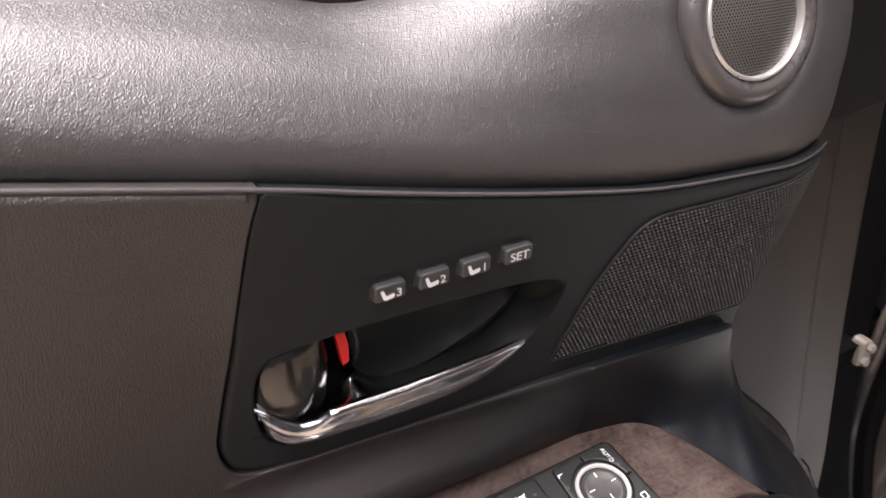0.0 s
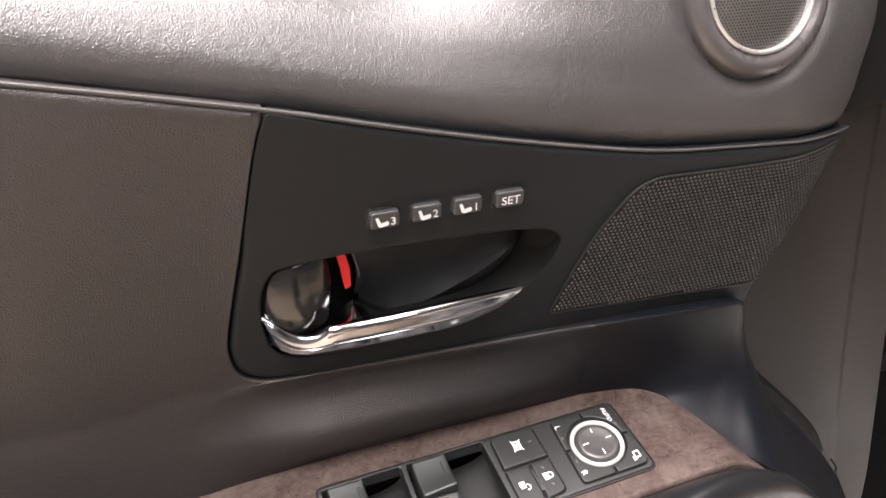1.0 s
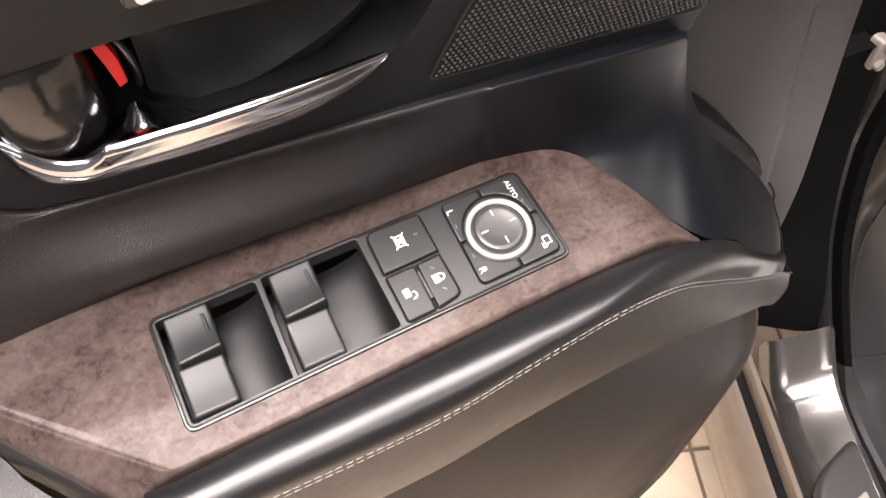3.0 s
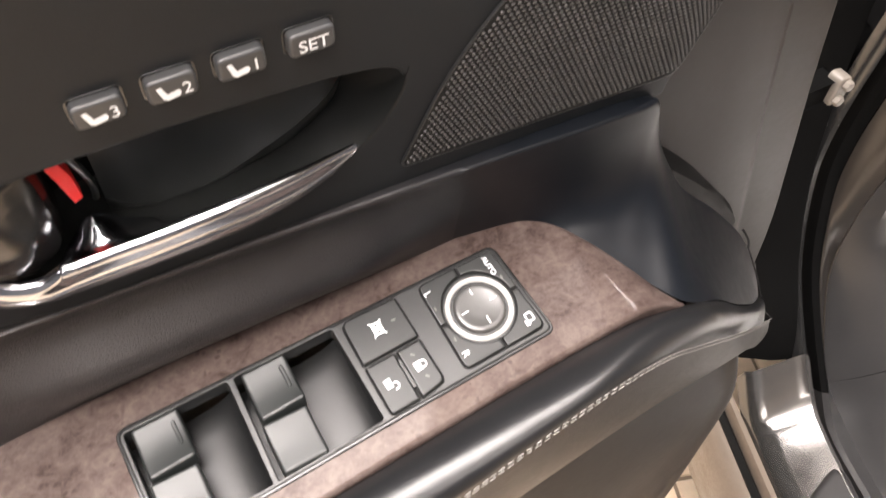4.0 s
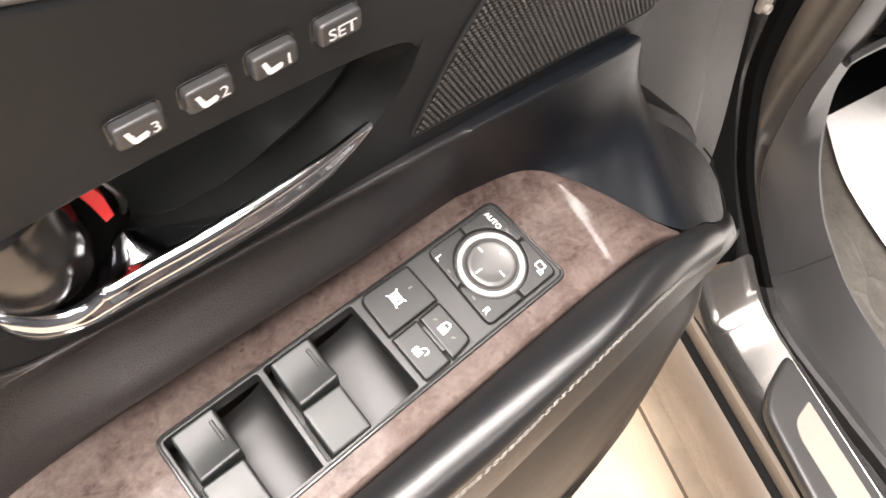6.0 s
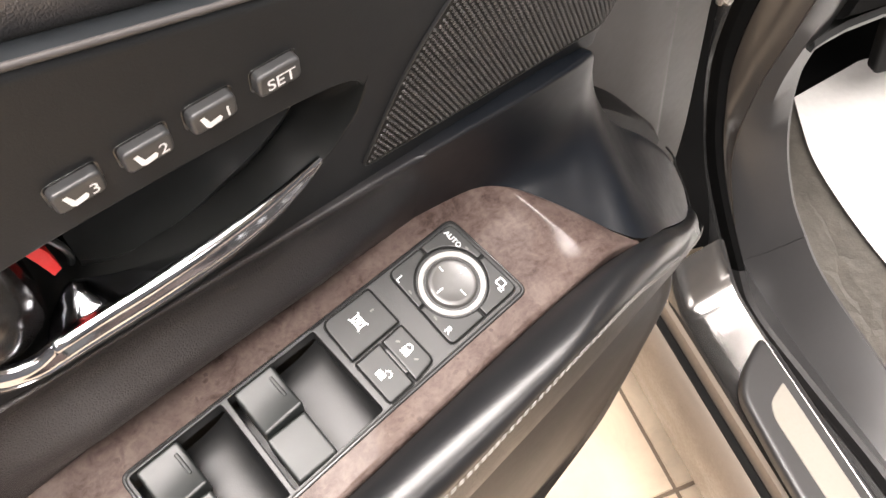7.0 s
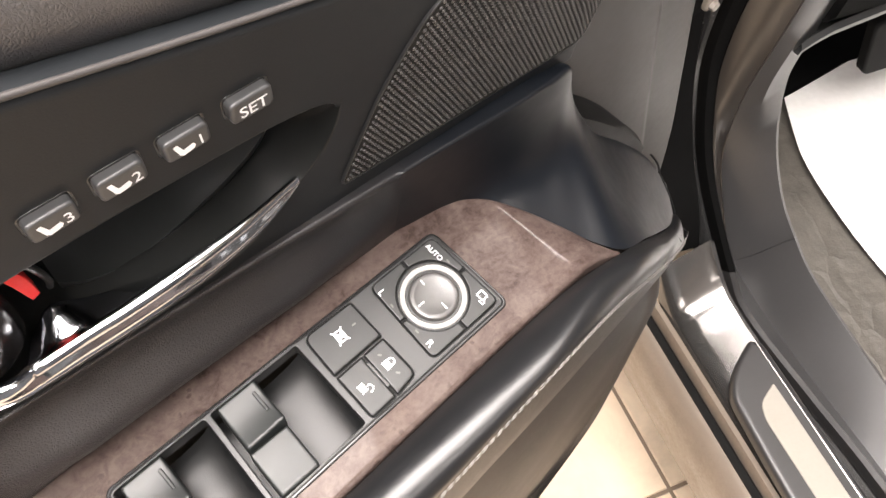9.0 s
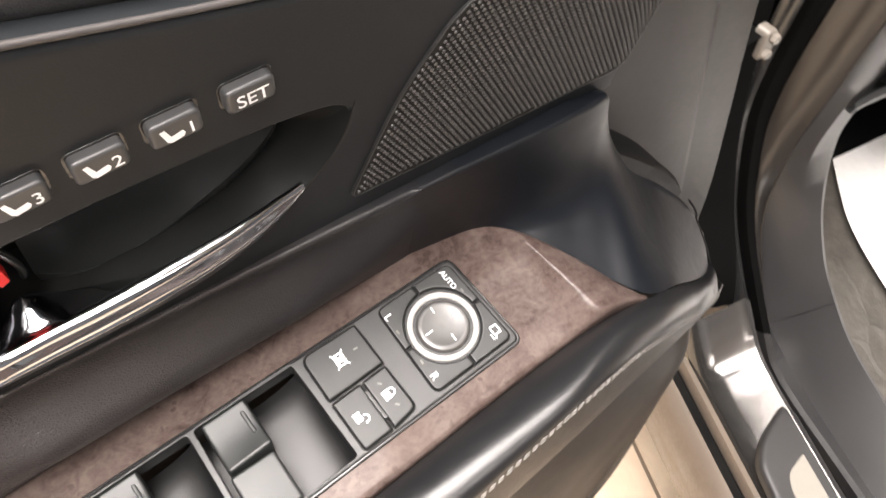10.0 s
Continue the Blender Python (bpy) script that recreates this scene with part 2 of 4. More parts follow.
def rounded(poly, radius, n=5):
    """A polygon with its corners rounded; radius: one for all, or a list."""
    k, out = len(poly), []
    radii = radius if isinstance(radius, (list, tuple)) else [radius] * k
    for i in range(k):
        p, a, b = (Vector(poly[j % k]) for j in (i, i - 1, i + 1))
        da, db = (a - p), (b - p)
        r = min(radii[i], da.length * 0.45, db.length * 0.45)
        p1, p2 = p + da.normalized() * r, p + db.normalized() * r
        for j in range(n + 1):
            t = j / n
            q = (1 - t) ** 2 * p1 + 2 * t * (1 - t) * p + t * t * p2
            out.append((q.x, q.y))
    return out


def offset(loop, d):
    """Move a closed 2D loop outwards by d."""
    k = len(loop)
    area = sum(loop[i][0] * loop[(i + 1) % k][1] - loop[(i + 1) % k][0] * loop[i][1] for i in range(k))
    s = 1 if area > 0 else -1
    out = []
    for i in range(k):
        a, p, b = Vector(loop[i - 1]), Vector(loop[i]), Vector(loop[(i + 1) % k])
        e1, e2 = (p - a), (b - p)
        n1, n2 = Vector((e1.y, -e1.x)), Vector((e2.y, -e2.x))
        n1 = n1.normalized() if n1.length > 1e-9 else n1
        n2 = n2.normalized() if n2.length > 1e-9 else n2
        nn = n1 + n2
        if nn.length < 1e-6:
            nn = n1
        nn.normalize()
        c = max(0.5, nn.dot(n1))
        q = p + nn * (s * d / c)
        out.append((q.x, q.y))
    return out


def within(loop, x, y):
    hit, k = False, len(loop)
    for i in range(k):
        (x1, y1), (x2, y2) = loop[i], loop[(i + 1) % k]
        if (y1 > y) != (y2 > y) and x < (x2 - x1) * (y - y1) / (y2 - y1) + x1:
            hit = not hit
    return hit


def plate(outline, place, r=1.0, depth=3.0, top=0.0, holes=(), hole_r=0.8, hole_depth=3.0, cuts=(), steps=4, r_at=None):
    """A plate with rounded rims on a curved surface. place(a, b, h) lays plan and height into space; cuts: (axis, value) lines that bend."""
    bm = bmesh.new()

    def ring_set(loop, inward, rr, dd):
        rings = []
        unit = offset(loop, 1.0 if inward else -1.0)
        radii = [rr * (r_at(x, y) if r_at and not inward else 1.0) for x, y in loop]
        for j in range(steps + 1):
            th = j / steps * math.pi / 2
            rings.append([(x + (ux - x) * q * (1 - math.sin(th)), y + (uy - y) * q * (1 - math.sin(th)), top - q + q * math.cos(th)) for (x, y), (ux, uy), q in zip(loop, unit, radii)])
        rings.append([(x, y, top - dd) for x, y in loop])
        rings.insert(0, [(x + (ux - x) * q * 1.4, y + (uy - y) * q * 1.4, top) for (x, y), (ux, uy), q in zip(loop, unit, radii)])
        return rings

    pts, segs, loops, keep = [], [], [], []
    for k, loop in enumerate([outline, *holes]):
        rings = ring_set(loop, k > 0, hole_r if k else r, hole_depth if k else depth)
        grid = [[bm.verts.new(p) for p in row] for row in rings]
        n = len(loop)
        for a, b in zip(grid, grid[1:]):
            for i in range(n):
                bm.faces.new((a[i], a[(i + 1) % n], b[(i + 1) % n], b[i]))
        base = len(pts)
        pts += [Vector(p[:2]) for p in rings[0]]
        keep += grid[0]
        segs += [(base + i, base + (i + 1) % n) for i in range(n)]
        loops.append([p[:2] for p in rings[0]])
    co, _, tris, orig, _, _ = delaunay_2d_cdt(pts, segs, [], 0, 1e-5)
    vs = [keep[o[0]] if o else bm.verts.new((p.x, p.y, top)) for p, o in zip(co, orig)]
    for tri in tris:
        c = [sum(co[i][k] for i in tri) / len(tri) for k in (0, 1)]
        if within(loops[0], *c) and not any(within(q, *c) for q in loops[1:]):
            if len({vs[i] for i in tri}) == len(tri):
                bm.faces.new([vs[i] for i in tri])
    for co, no in cuts:
        bmesh.ops.bisect_plane(bm, geom=[*bm.verts, *bm.edges, *bm.faces], plane_co=(*co, 0), plane_no=(*no, 0), dist=1e-4)
    for v in bm.verts:
        v.co = place(v.co.x, v.co.y, v.co.z)
    return bm


def at_u(*us):
    return [((u, 0), (1, 0)) for u in us]


def at_b(*bs):
    return [((0, b), (0, 1)) for b in bs]


def lerp(table, x):
    """Smooth lookup in a short table of (x, y)."""
    xs = [t[0] for t in table]
    return float(np.interp(x, xs, [t[1] for t in table]))


def block(lo, hi, r=0.0):
    bm = bmesh.new()
    bmesh.ops.create_cube(bm, size=1.0)
    for v in bm.verts:
        v.co = [l + (c + 0.5) * (h - l) for c, l, h in zip(v.co, lo, hi)]
    if r:
        bmesh.ops.bevel(bm, geom=bm.edges[:], offset=r, segments=3, affect="EDGES", profile=0.5)
    return bm


def tube(path, radius, sides=8, caps=True):
    """A round bar along points; radius: one or a list."""
    bm = bmesh.new()
    pts = [Vector(p) for p in path]
    rad = radius if isinstance(radius, (list, tuple)) else [radius] * len(pts)
    rows = []
    for i, p in enumerate(pts):
        d = (pts[min(i + 1, len(pts) - 1)] - pts[max(i - 1, 0)]).normalized()
        a = d.cross(Vector((0.12, 0.2, 1))).normalized()
        b = d.cross(a)
        rows.append([p + rad[i] * (math.cos(t) * a + math.sin(t) * b) for t in (2 * math.pi * k / sides for k in range(sides))])
    loft(rows, bm, True)
    if caps:
        bm.verts.ensure_lookup_table()
        bm.faces.new(bm.verts[:sides])
        bm.faces.new(bm.verts[-sides:])
    return bm


def lathe(profile, m, n=48):
    """Turn (radius, height) pairs round the axis of the pose m."""
    rows = [[m @ Vector((r * math.cos(t), r * math.sin(t), h)) for t in (2 * math.pi * k / n for k in range(n))] for r, h in profile]
    return loft(rows, None, True)


def text_mesh(words, size):
    """Flat letters, centred, as a bmesh in the units of size."""
    cu = bpy.data.curves.new("letters", "FONT")
    cu.body, cu.size, cu.align_x, cu.align_y = words, size, "CENTER", "CENTER"
    cu.offset = 0.011 * size
    ob = new("letters", cu)
    me = bpy.data.meshes.new_from_object(ob)
    bm = bmesh.new()
    bm.from_mesh(me)
    bpy.data.objects.remove(ob)
    bpy.data.meshes.remove(me)
    return bm


def shapes(polys):
    """Flat polygons as a bmesh."""
    bm = bmesh.new()
    for k, poly in enumerate(polys):
        bm.faces.new([bm.verts.new((x, y, 0.012 * k)) for x, y in poly])
    return bm


def bar(x0, y0, x1, y1, t):
    d = Vector((x1 - x0, y1 - y0)).normalized() * (t / 2)
    return [(x0 - d.y, y0 + d.x), (x1 - d.y, y1 + d.x), (x1 + d.y, y1 - d.x), (x0 + d.y, y0 - d.x)]


def laid(bm, place, cx, cy, turn=0.0, h=0.0, flip=False):
    """Lay a flat bmesh onto a surface, turned in its plan."""
    c, s = math.cos(radians(turn)), math.sin(radians(turn))
    for v in bm.verts:
        x, y = v.co.x, -v.co.y if flip else v.co.y
        v.co = place(cx + c * x - s * y, cy + s * x + c * y, h + v.co.z)
    return bm


def joined(*bms):
    out = bmesh.new()
    for b in bms:
        me = bpy.data.meshes.new("tmp")
        b.to_mesh(me)
        b.free()
        out.from_mesh(me)
        bpy.data.meshes.remove(me)
    return out


# ---------------------------------------------------------------- the open car door
# plan of the door in millimetres: u forward along it, v out of it into the cabin, w up from the switch panel
DOOR_X, DOOR_Y, DOOR_Z, DOOR_TURN, FOOT = 0.024, 0.288, 0.97, 27.0, 640.0
door = new("door_trim_unit")
door.matrix_world = pose(DOOR_X, DOOR_Y, DOOR_Z - FOOT / 1000, 0, 0, DOOR_TURN)
tagged(door, "open car door, black vinyl, burl wood trim, chrome handle", "door trim")


def P(u, v, w):
    return Vector((u / 1000, -v / 1000, (w + FOOT) / 1000))


def v_insert(u, w):
    bend = 20.0 * max(0.0, (u - 150) / 54) ** 1.6
    return -8.8 + 0.16 * (w - 72) - bend


def on_insert(u, w, h):
    return P(u, v_insert(u, w) + h, w)


TOP = [(-400, 259), (-260, 231), (-179, 214), (-96, 195), (-47, 182), (2, 170), (57, 158.4), (86, 154), (117, 151.6), (150, 149.6), (178, 147), (206, 143.6)]
HANDLE = spline([(-100, 119.5), (-95, 122.1), (-71, 124.3), (-46, 125), (-20, 124.8), (7, 123.8), (24, 121.3), (31.5, 117.8), (33.8, 112.3), (30.5, 103), (25, 95), (18, 88), (9, 80.5),
                 (-3, 75.8), (-17, 73.5), (-45, 71.7), (-72, 71), (-87, 70), (-96, 72.5), (-102.5, 79.5), (-105, 91), (-105.4, 102), (-103.6, 113)], 4, True)


def build_insert():
    top = spline([(-95, 194.6)] + [q for q in TOP if q[0] > -96], 4)
    left = spline([(-109, 61), (-117.5, 67), (-121, 82), (-118, 102), (-111, 134), (-102, 178), (-97.4, 193)], 4)
    bottom = spline([(156, 50), (113, 51), (45, 54.2), (-16, 56.2), (-72, 57.8), (-100, 58.8)], 4)
    right = spline([(206, 143), (181, 102), (159, 63), (157, 51)], 3)
    outline = offset(top + right + bottom + left, -0.25)
    cuts = at_u(*range(150, 206, 6))
    part("insert_panel", plate(outline, on_insert, 1.4, 9, 0, [HANDLE], 1.2, 5, cuts, 5, lambda u, w: lerp([(-97, 0.5), (-88, 0.6), (-70, 2.3), (190, 2.3), (204, 0.6)], u) if w > 140 else (2.3 if u < -90 else 0.6)), M_INSERT, door, "black moulded plastic insert round the handle")


def build_edge():
    path = [P(u, v_insert(u, w) - 1.1, w + 0.2) for u, w in spline(TOP, 8)]
    part("upper_edge", tube(path, [0.0012 - 0.0007 * k / len(path) for k in range(len(path))], 10), M_EDGE, door, "satin rounded upper edge of the insert")


def v_panel(u, w):
    full = 9.0 * min(1.0, max(0.0, (-122 - u) / 70)) * (1 - min(1.0, abs(w - 105) / 108) ** 2)
    if w >= 58.8:
        return -8.8 + 0.16 * (w - 72) + 0.4 + full
    top = -10.9 + lerp([(-122, 0.4), (-60, 1.5), (0, 3.2), (60, 5.4)], u)
    foot = lerp([(-400, -9.5), (-144, -10.5), (-120, -12.4), (-80, -14.4), (-50, -15.6), (0, -16.7), (60, -17)], u)
    near = lerp([(-400, 0), (-135, 0), (-85, 1), (10, 1), (60, 0)], u)
    plain_v = foot + (top - foot) * (w - 4) / 54
    shaped = float(np.interp(w, SKIN_W, [foot - 4, foot, foot + 4.2, foot + 7.6, foot + 9.4, foot + 9.4, top - 4.8 + 0.3 * (foot + 16), top - 4.6, top - 1.6, top]))
    return plain_v + (shaped - plain_v) * near + full


SKIN_W = [-3, 4, 10, 16, 22, 28, 42, 50, 55, 58.8]


def build_panel():
    top = [(u, w) for u, w in [(-400, 259), (-330, 245), (-260, 231), (-179, 214), (-97, 195.3)]]
    seam = spline([(-97, 195), (-102.4, 178), (-111.4, 134), (-118.4, 102), (-121.5, 82), (-118, 66.5), (-109.3, 60.6), (-99, 58.9), (-72, 58.8), (-16, 58.8), (45, 58.7), (60, 58.6)], 4)
    outline = top + seam + [(60, -3), (0, -3), (-100, -3), (-200, -3), (-300, -3), (-400, -3)]
    cuts = at_b(*range(0, 12, 2)) + at_b(58.7, 58.9, *range(13, 58, 3), *range(64, 230, 8)) + at_u(*range(-380, 60, 20))
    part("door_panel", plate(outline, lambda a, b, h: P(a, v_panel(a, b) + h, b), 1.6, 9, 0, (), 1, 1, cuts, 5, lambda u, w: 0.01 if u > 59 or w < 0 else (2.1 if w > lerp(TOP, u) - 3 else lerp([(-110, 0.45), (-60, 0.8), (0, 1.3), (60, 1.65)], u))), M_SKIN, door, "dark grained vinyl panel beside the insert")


# flare in front of the wood: from the insert's foot to the wood's front edge and the armrest's crease
FLARE_B = [(60, -5.5, 58.6), (90, -4.4, 58.3), (115, -3.4, 57.8), (136, -3.6, 57.2), (149, -5.2, 56), (155.5, -9, 40), (169, -14.5, 12), (195, -17.5, -30), (228, -18.5, -65), (260, -18, -103), (270, -8, -124)]
FLARE_A = [(60, -17.9, 1), (90, -12.6, 4.8), (103, -5.0, 3.2), (113, 6, -1), (122, 18, -6), (131, 33, -11.5), (143, 46, -17), (170, 42, -38), (205, 31, -79), (240, 20, -116), (264, 8, -139)]
FLARE_C = [(60, -11.7, 29.8), (90, -9.5, 21), (108, -8, 13), (124, -9, 7), (140, -9.5, 1), (154, -8, -5), (168, -4, -14), (194, -2, -50), (224, -2, -85), (250, -3, -115), (269, -2, -132)]


def build_flare():
    b, a, c = spline(FLARE_B, 4), spline(FLARE_A, 4), spline(FLARE_C, 4)
    rows = []
    for pb, pa, pc in zip(b, a, c):
        k = max(0.0, min(1.0, (pb[0] - 128) / 30))
        back = (Vector((0, -1, 0.02)) * (1 - k) + Vector((0.1, -0.82, -0.62)) * k).normalized()
        soft = 1.8 + 4.2 * k
        corner = Vector(pb)
        flat = 0.45 * max(0.0, min(1.0, (pb[0] - 150) / 20))
        pc = Vector(pc).lerp((Vector(pa) + Vector(pb)) / 2, flat)
        curve = [Vector([(1 - t) ** 2 * pb[i] + 2 * t * (1 - t) * pc[i] + t * t * pa[i] for i in range(3)]) for t in (j / 14 for j in range(15))]
        down = (curve[1] - corner).normalized()
        row = [P(*(corner + back * 34)), P(*(corner + back * 14))]
        for j in range(9):
            t = j / 8
            row.append(P(*(corner + back * soft * (1 - t) ** 2 + down * soft * t * t)))
        row += [P(*q) for q in curve[2:]]
        rows.append(row)
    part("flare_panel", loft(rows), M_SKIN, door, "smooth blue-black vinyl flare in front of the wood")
    seam = [P(*q) for q in spline([(263, -20, -104), (261, -14, -103.5), (257, -9, -101), (252, -5, -98.5)], 5)]
    part("flare_seam", tube(seam, 0.0007, 6), M_RUBBER, door, "short dark joint across the rim of the flare")
    rim = [P(*q) for q in spline([(252, -5, -98.5), (257, 0, -112), (262, 5, -127), (265, 9, -139)], 5)]
    part("rim_seam", tube(rim, 0.0005, 6), M_RUBBER, door)
    edge = [(190, -22, 1), (204, -37, 3.4), (222, -56, 4.6), (240, -76, 4.6), (252, -90, 3), (258, -98, 1)]
    rows = [[P(u - 4, -22, w - 3), P(u + k * 0.5, -24, w + k * 0.4), P(u + k, -27, w + k * 0.6), P(u + k, -50, w + k * 0.6)] for u, w, k in spline(edge, 4)]
    part("edge_strip", loft(rows), M_RUBBER, door)


def arm_w(u, v):
    return -0.22 * v + 0.028 * max(-110.0, min(100.0, u)) + 0.2


def on_arm(u, v, h):
    past = max(0.0, -((u + 163) * 0.65 - (v - 2) * 0.76))
    nose = max(0.0, (u - 103) * 0.965 - (v - 10) * 0.262 + 6.0)
    return P(u, v, arm_w(u, v) + h - 0.75 * past - 0.018 * max(0.0, nose - 9.0) ** 2)


def on_switch(u, v, h):
    return P(u, v, -0.22 * v + 0.028 * u + 0.2 + h)


PANEL_QUAD = [(-90.4, 1.0), (-2, -3.0), (73, -6.6), (78.3, 36.4), (2, 41.2), (-88, 47.6)]


def build_wood():
    outline = spline([(-180, -12), (-143, -13), (-101, -15.5), (-60, -17.5), (-20, -18.5), (20, -18.8), (55, -19), (75, -18), (91, -13.8), (101, -8), (108, -1), (115.5, 9), (124, 22), (132, 36)], 5)
    low = spline([(143, 47.5), (132, 46.2), (119, 45.6), (97, 46.6), (71, 48), (45, 49.8), (17, 52), (-10, 54), (-40, 56.3), (-65, 57.6), (-88, 58.7), (-112, 59.8)], 5)
    end = [(-119, 58.2), (-150, 24), (-180, -8)]
    hole = rounded(offset(PANEL_QUAD, -1.0), 3)
    cuts = [((-163, 2), (0.65, -0.76)), ((-159, 2), (0.65, -0.76)), ((-167, 2), (0.65, -0.76)), *[((k, 10), (0.965, -0.262)) for k in range(97, 140, 2)]] + at_u(-110, -90, -2, 73, 100) + at_u(*range(-170, 100, 18))
    part("wood_trim", plate(outline + low + end, on_arm, 1.8, 7, 0, [hole], 0.4, 3, cuts), M_WOOD, door, "lacquered grey-brown burl wood armrest trim")
    skirt = spline([(-100, 57.5), (-119, 56), (-134, 41), (-149, 24), (-164, 8), (-178, -7)], 4)
    part("trim_skirt", loft([[on_arm(u, v - 0.8, h) for u, v in skirt] for h in (-4, -20, -60)]), M_LOWER, door, "dark plastic skirt under the end of the wood")


ARM_E = [(-400, -12, 1), (-260, -12, 1), (-182, -9, 0), (-154, 24, -7), (-119, 60, -14.8), (-60, 58, -14.4), (0, 53.8, -12.2), (60, 49.3, -9.6), (108, 46.8, -8.8), (143, 46.6, -17.4), (170, 42.3, -38), (200, 33, -73), (234, 22, -110), (264, 8.5, -139)]
ARM_S = [(-400, 84, -26), (-260, 84, -26), (-182, 83, -25), (-154, 82, -24), (-119, 81, -23), (-60, 80, -21), (0, 78.2, -17), (45, 74.6, -8.5), (84, 70.8, -4), (116, 65.2, -14), (145, 59.2, -35), (178, 51.6, -62), (205, 44.6, -84), (232, 35.5, -109), (264, 22, -145)]


def build_armrest():
    e, s = spline(ARM_E, 5), spline(ARM_S, 5)
    rows = []
    for k, (pe, ps) in enumerate(zip(e, s)):
        pe, ps = np.array(pe), np.array(ps)
        along = np.array(e[min(k + 1, len(e) - 1)]) - np.array(e[max(k - 1, 0)])
        sunk = 48.0 * min(1.0, max(0.0, (-117 - pe[0]) / 3))
        pe = pe - [0, 0, sunk]
        flat = max(0.0, 44.0 - pe[1]) if pe[0] < 0 else 0.0
        start = pe + np.array([0, flat, -0.22 * flat])
        d = ps - start
        row = [pe + [0, 0, -4], pe + [0, 0.3, -0.6], pe + [0, 1.2, 0.3]]
        row += [pe + (start - pe) * k + [0, 1.2, 0.3] for k in (0.33, 0.66)]
        tall = 9.0 * min(1.0, np.linalg.norm(d) / 24) * (1 - 0.65 * min(1.0, max(0.0, (pe[0] - 190) / 70)))
        front = min(1.0, max(0.0, (pe[0] - 95) / 45))
        out = np.array([0, 0.40, 0.9]) * (1 - front) + np.cross(along, d) / np.linalg.norm(np.cross(along, d)) * front
        for j in range(0, 11):
            t = j / 10
            row.append(start + d * t + out * tall * (4 * t * (1 - t)) ** (0.72 + 0.2 * front) * (1 - 0.6 * front * t) + [0, 1.2 * (1 - t), 0.3])
        row += [ps + [0, -0.8, -1.2]]
        rows.append([P(*p) for p in row])
    tip = sum(rows[-1], Vector()) / len(rows[-1])
    for k, go in ((0.88, 0.002), (0.6, 0.0045), (0.05, 0.006)):
        rows.append([tip + (q - tip) * k + Vector((0.6 * go, 0.2 * go, -0.75 * go)) for q in rows[len(e) - 1]])
    turn_at = next(k for k, q in enumerate(e) if q[0] > -117)
    part("armrest_rear", loft(rows[:turn_at + 1]), M_PANEL, door, "dark vinyl recess behind the wood trim")
    pad = part("armrest_pad", loft(rows[turn_at:]), M_ARM, door, "padded black leather armrest roll with light stitching")
    # stitches
    seam = spline(ARM_S, 60)
    bm, last = bmesh.new(), None
    for p in seam:
        q = Vector(p)
        if last is None:
            last = q
        if (q - last).length > 3.7:
            d = (q - last).normalized()
            a, b = last + d * 0.35, last + d * 3.4
            row = []
            for c, r in ((a, 0.1), (a.lerp(b, 0.15), 0.2), (a.lerp(b, 0.85), 0.2), (b, 0.1)):
                row.append((c, r))
            for off in (Vector((0, 0.75, 1.3)), Vector((0, 0.8, -1.7))):
                loft([[P(*(c + off + Vector((0, r * math.cos(t), r * math.sin(t))))) for t in (0, 1.57, 3.14, 4.71)] for c, r in row], bm, True)
            last = q
    part("stitching", bm, M_THREAD, pad, "light grey double stitching")
    # below the seam
    ends = [(268, 22, -163), (274, 18, -185), (280, 12, -205), (282, 0, -222), (286, 6, -240), (299, 8, -300), (300, 5, -390), (291, 5, -470), (268, 7, -550), (190, 9, -690)]
    cols = []
    for k, p in enumerate(ARM_S):
        u, v, w = p
        f = max(0.0, (u - 60) / 204) ** 1.3 if u > 60 else 0.0
        drop = -22 + (w + 22) * 0.75
        base = [(u, v - 0.3, w - 0.2), (u, v - 0.2, w - 2.5), (u, v - 0.5, drop - 35), (u, v - 9, drop - 74), (u, v - 28, drop - 104), (u, v - 56, drop - 122), (u, v - 44, drop - 150), (u, v - 28, -270), (u, v - 30, -380), (u, v - 38, -480), (u, v - 48, -590), (u, v - 66, -700)]
        goal = [(u, v - 0.3, w - 0.2), (u, v - 0.2, w - 2.5)] + ends
        cols.append([tuple((1 - f) * a + f * b for a, b in zip(x, y)) for x, y in zip(base, goal)])
    goal = cols[-1]
    cols.append([(u + 2, v - 10, w - 2) for u, v, w in goal])
    cols.append([(u - 4, v - 60, w) for u, v, w in goal])
    cols = list(zip(*[spline([c[j] for c in cols], 5) for j in range(12)]))
    upper = [spline(c[:6], 4) for c in cols]
    lower = [spline(c[5:], 4) for c in cols]
    part("armrest_side", loft([[P(*p) for p in r] for r in upper]), M_PANEL, door, "dark vinyl side below the armrest seam")
    part("door_pocket", loft([[P(*p) for p in r] for r in lower]), M_LOWER, door, "grey-brown plastic lower door with map pocket")


TWEETER = (131.0, 219.0)


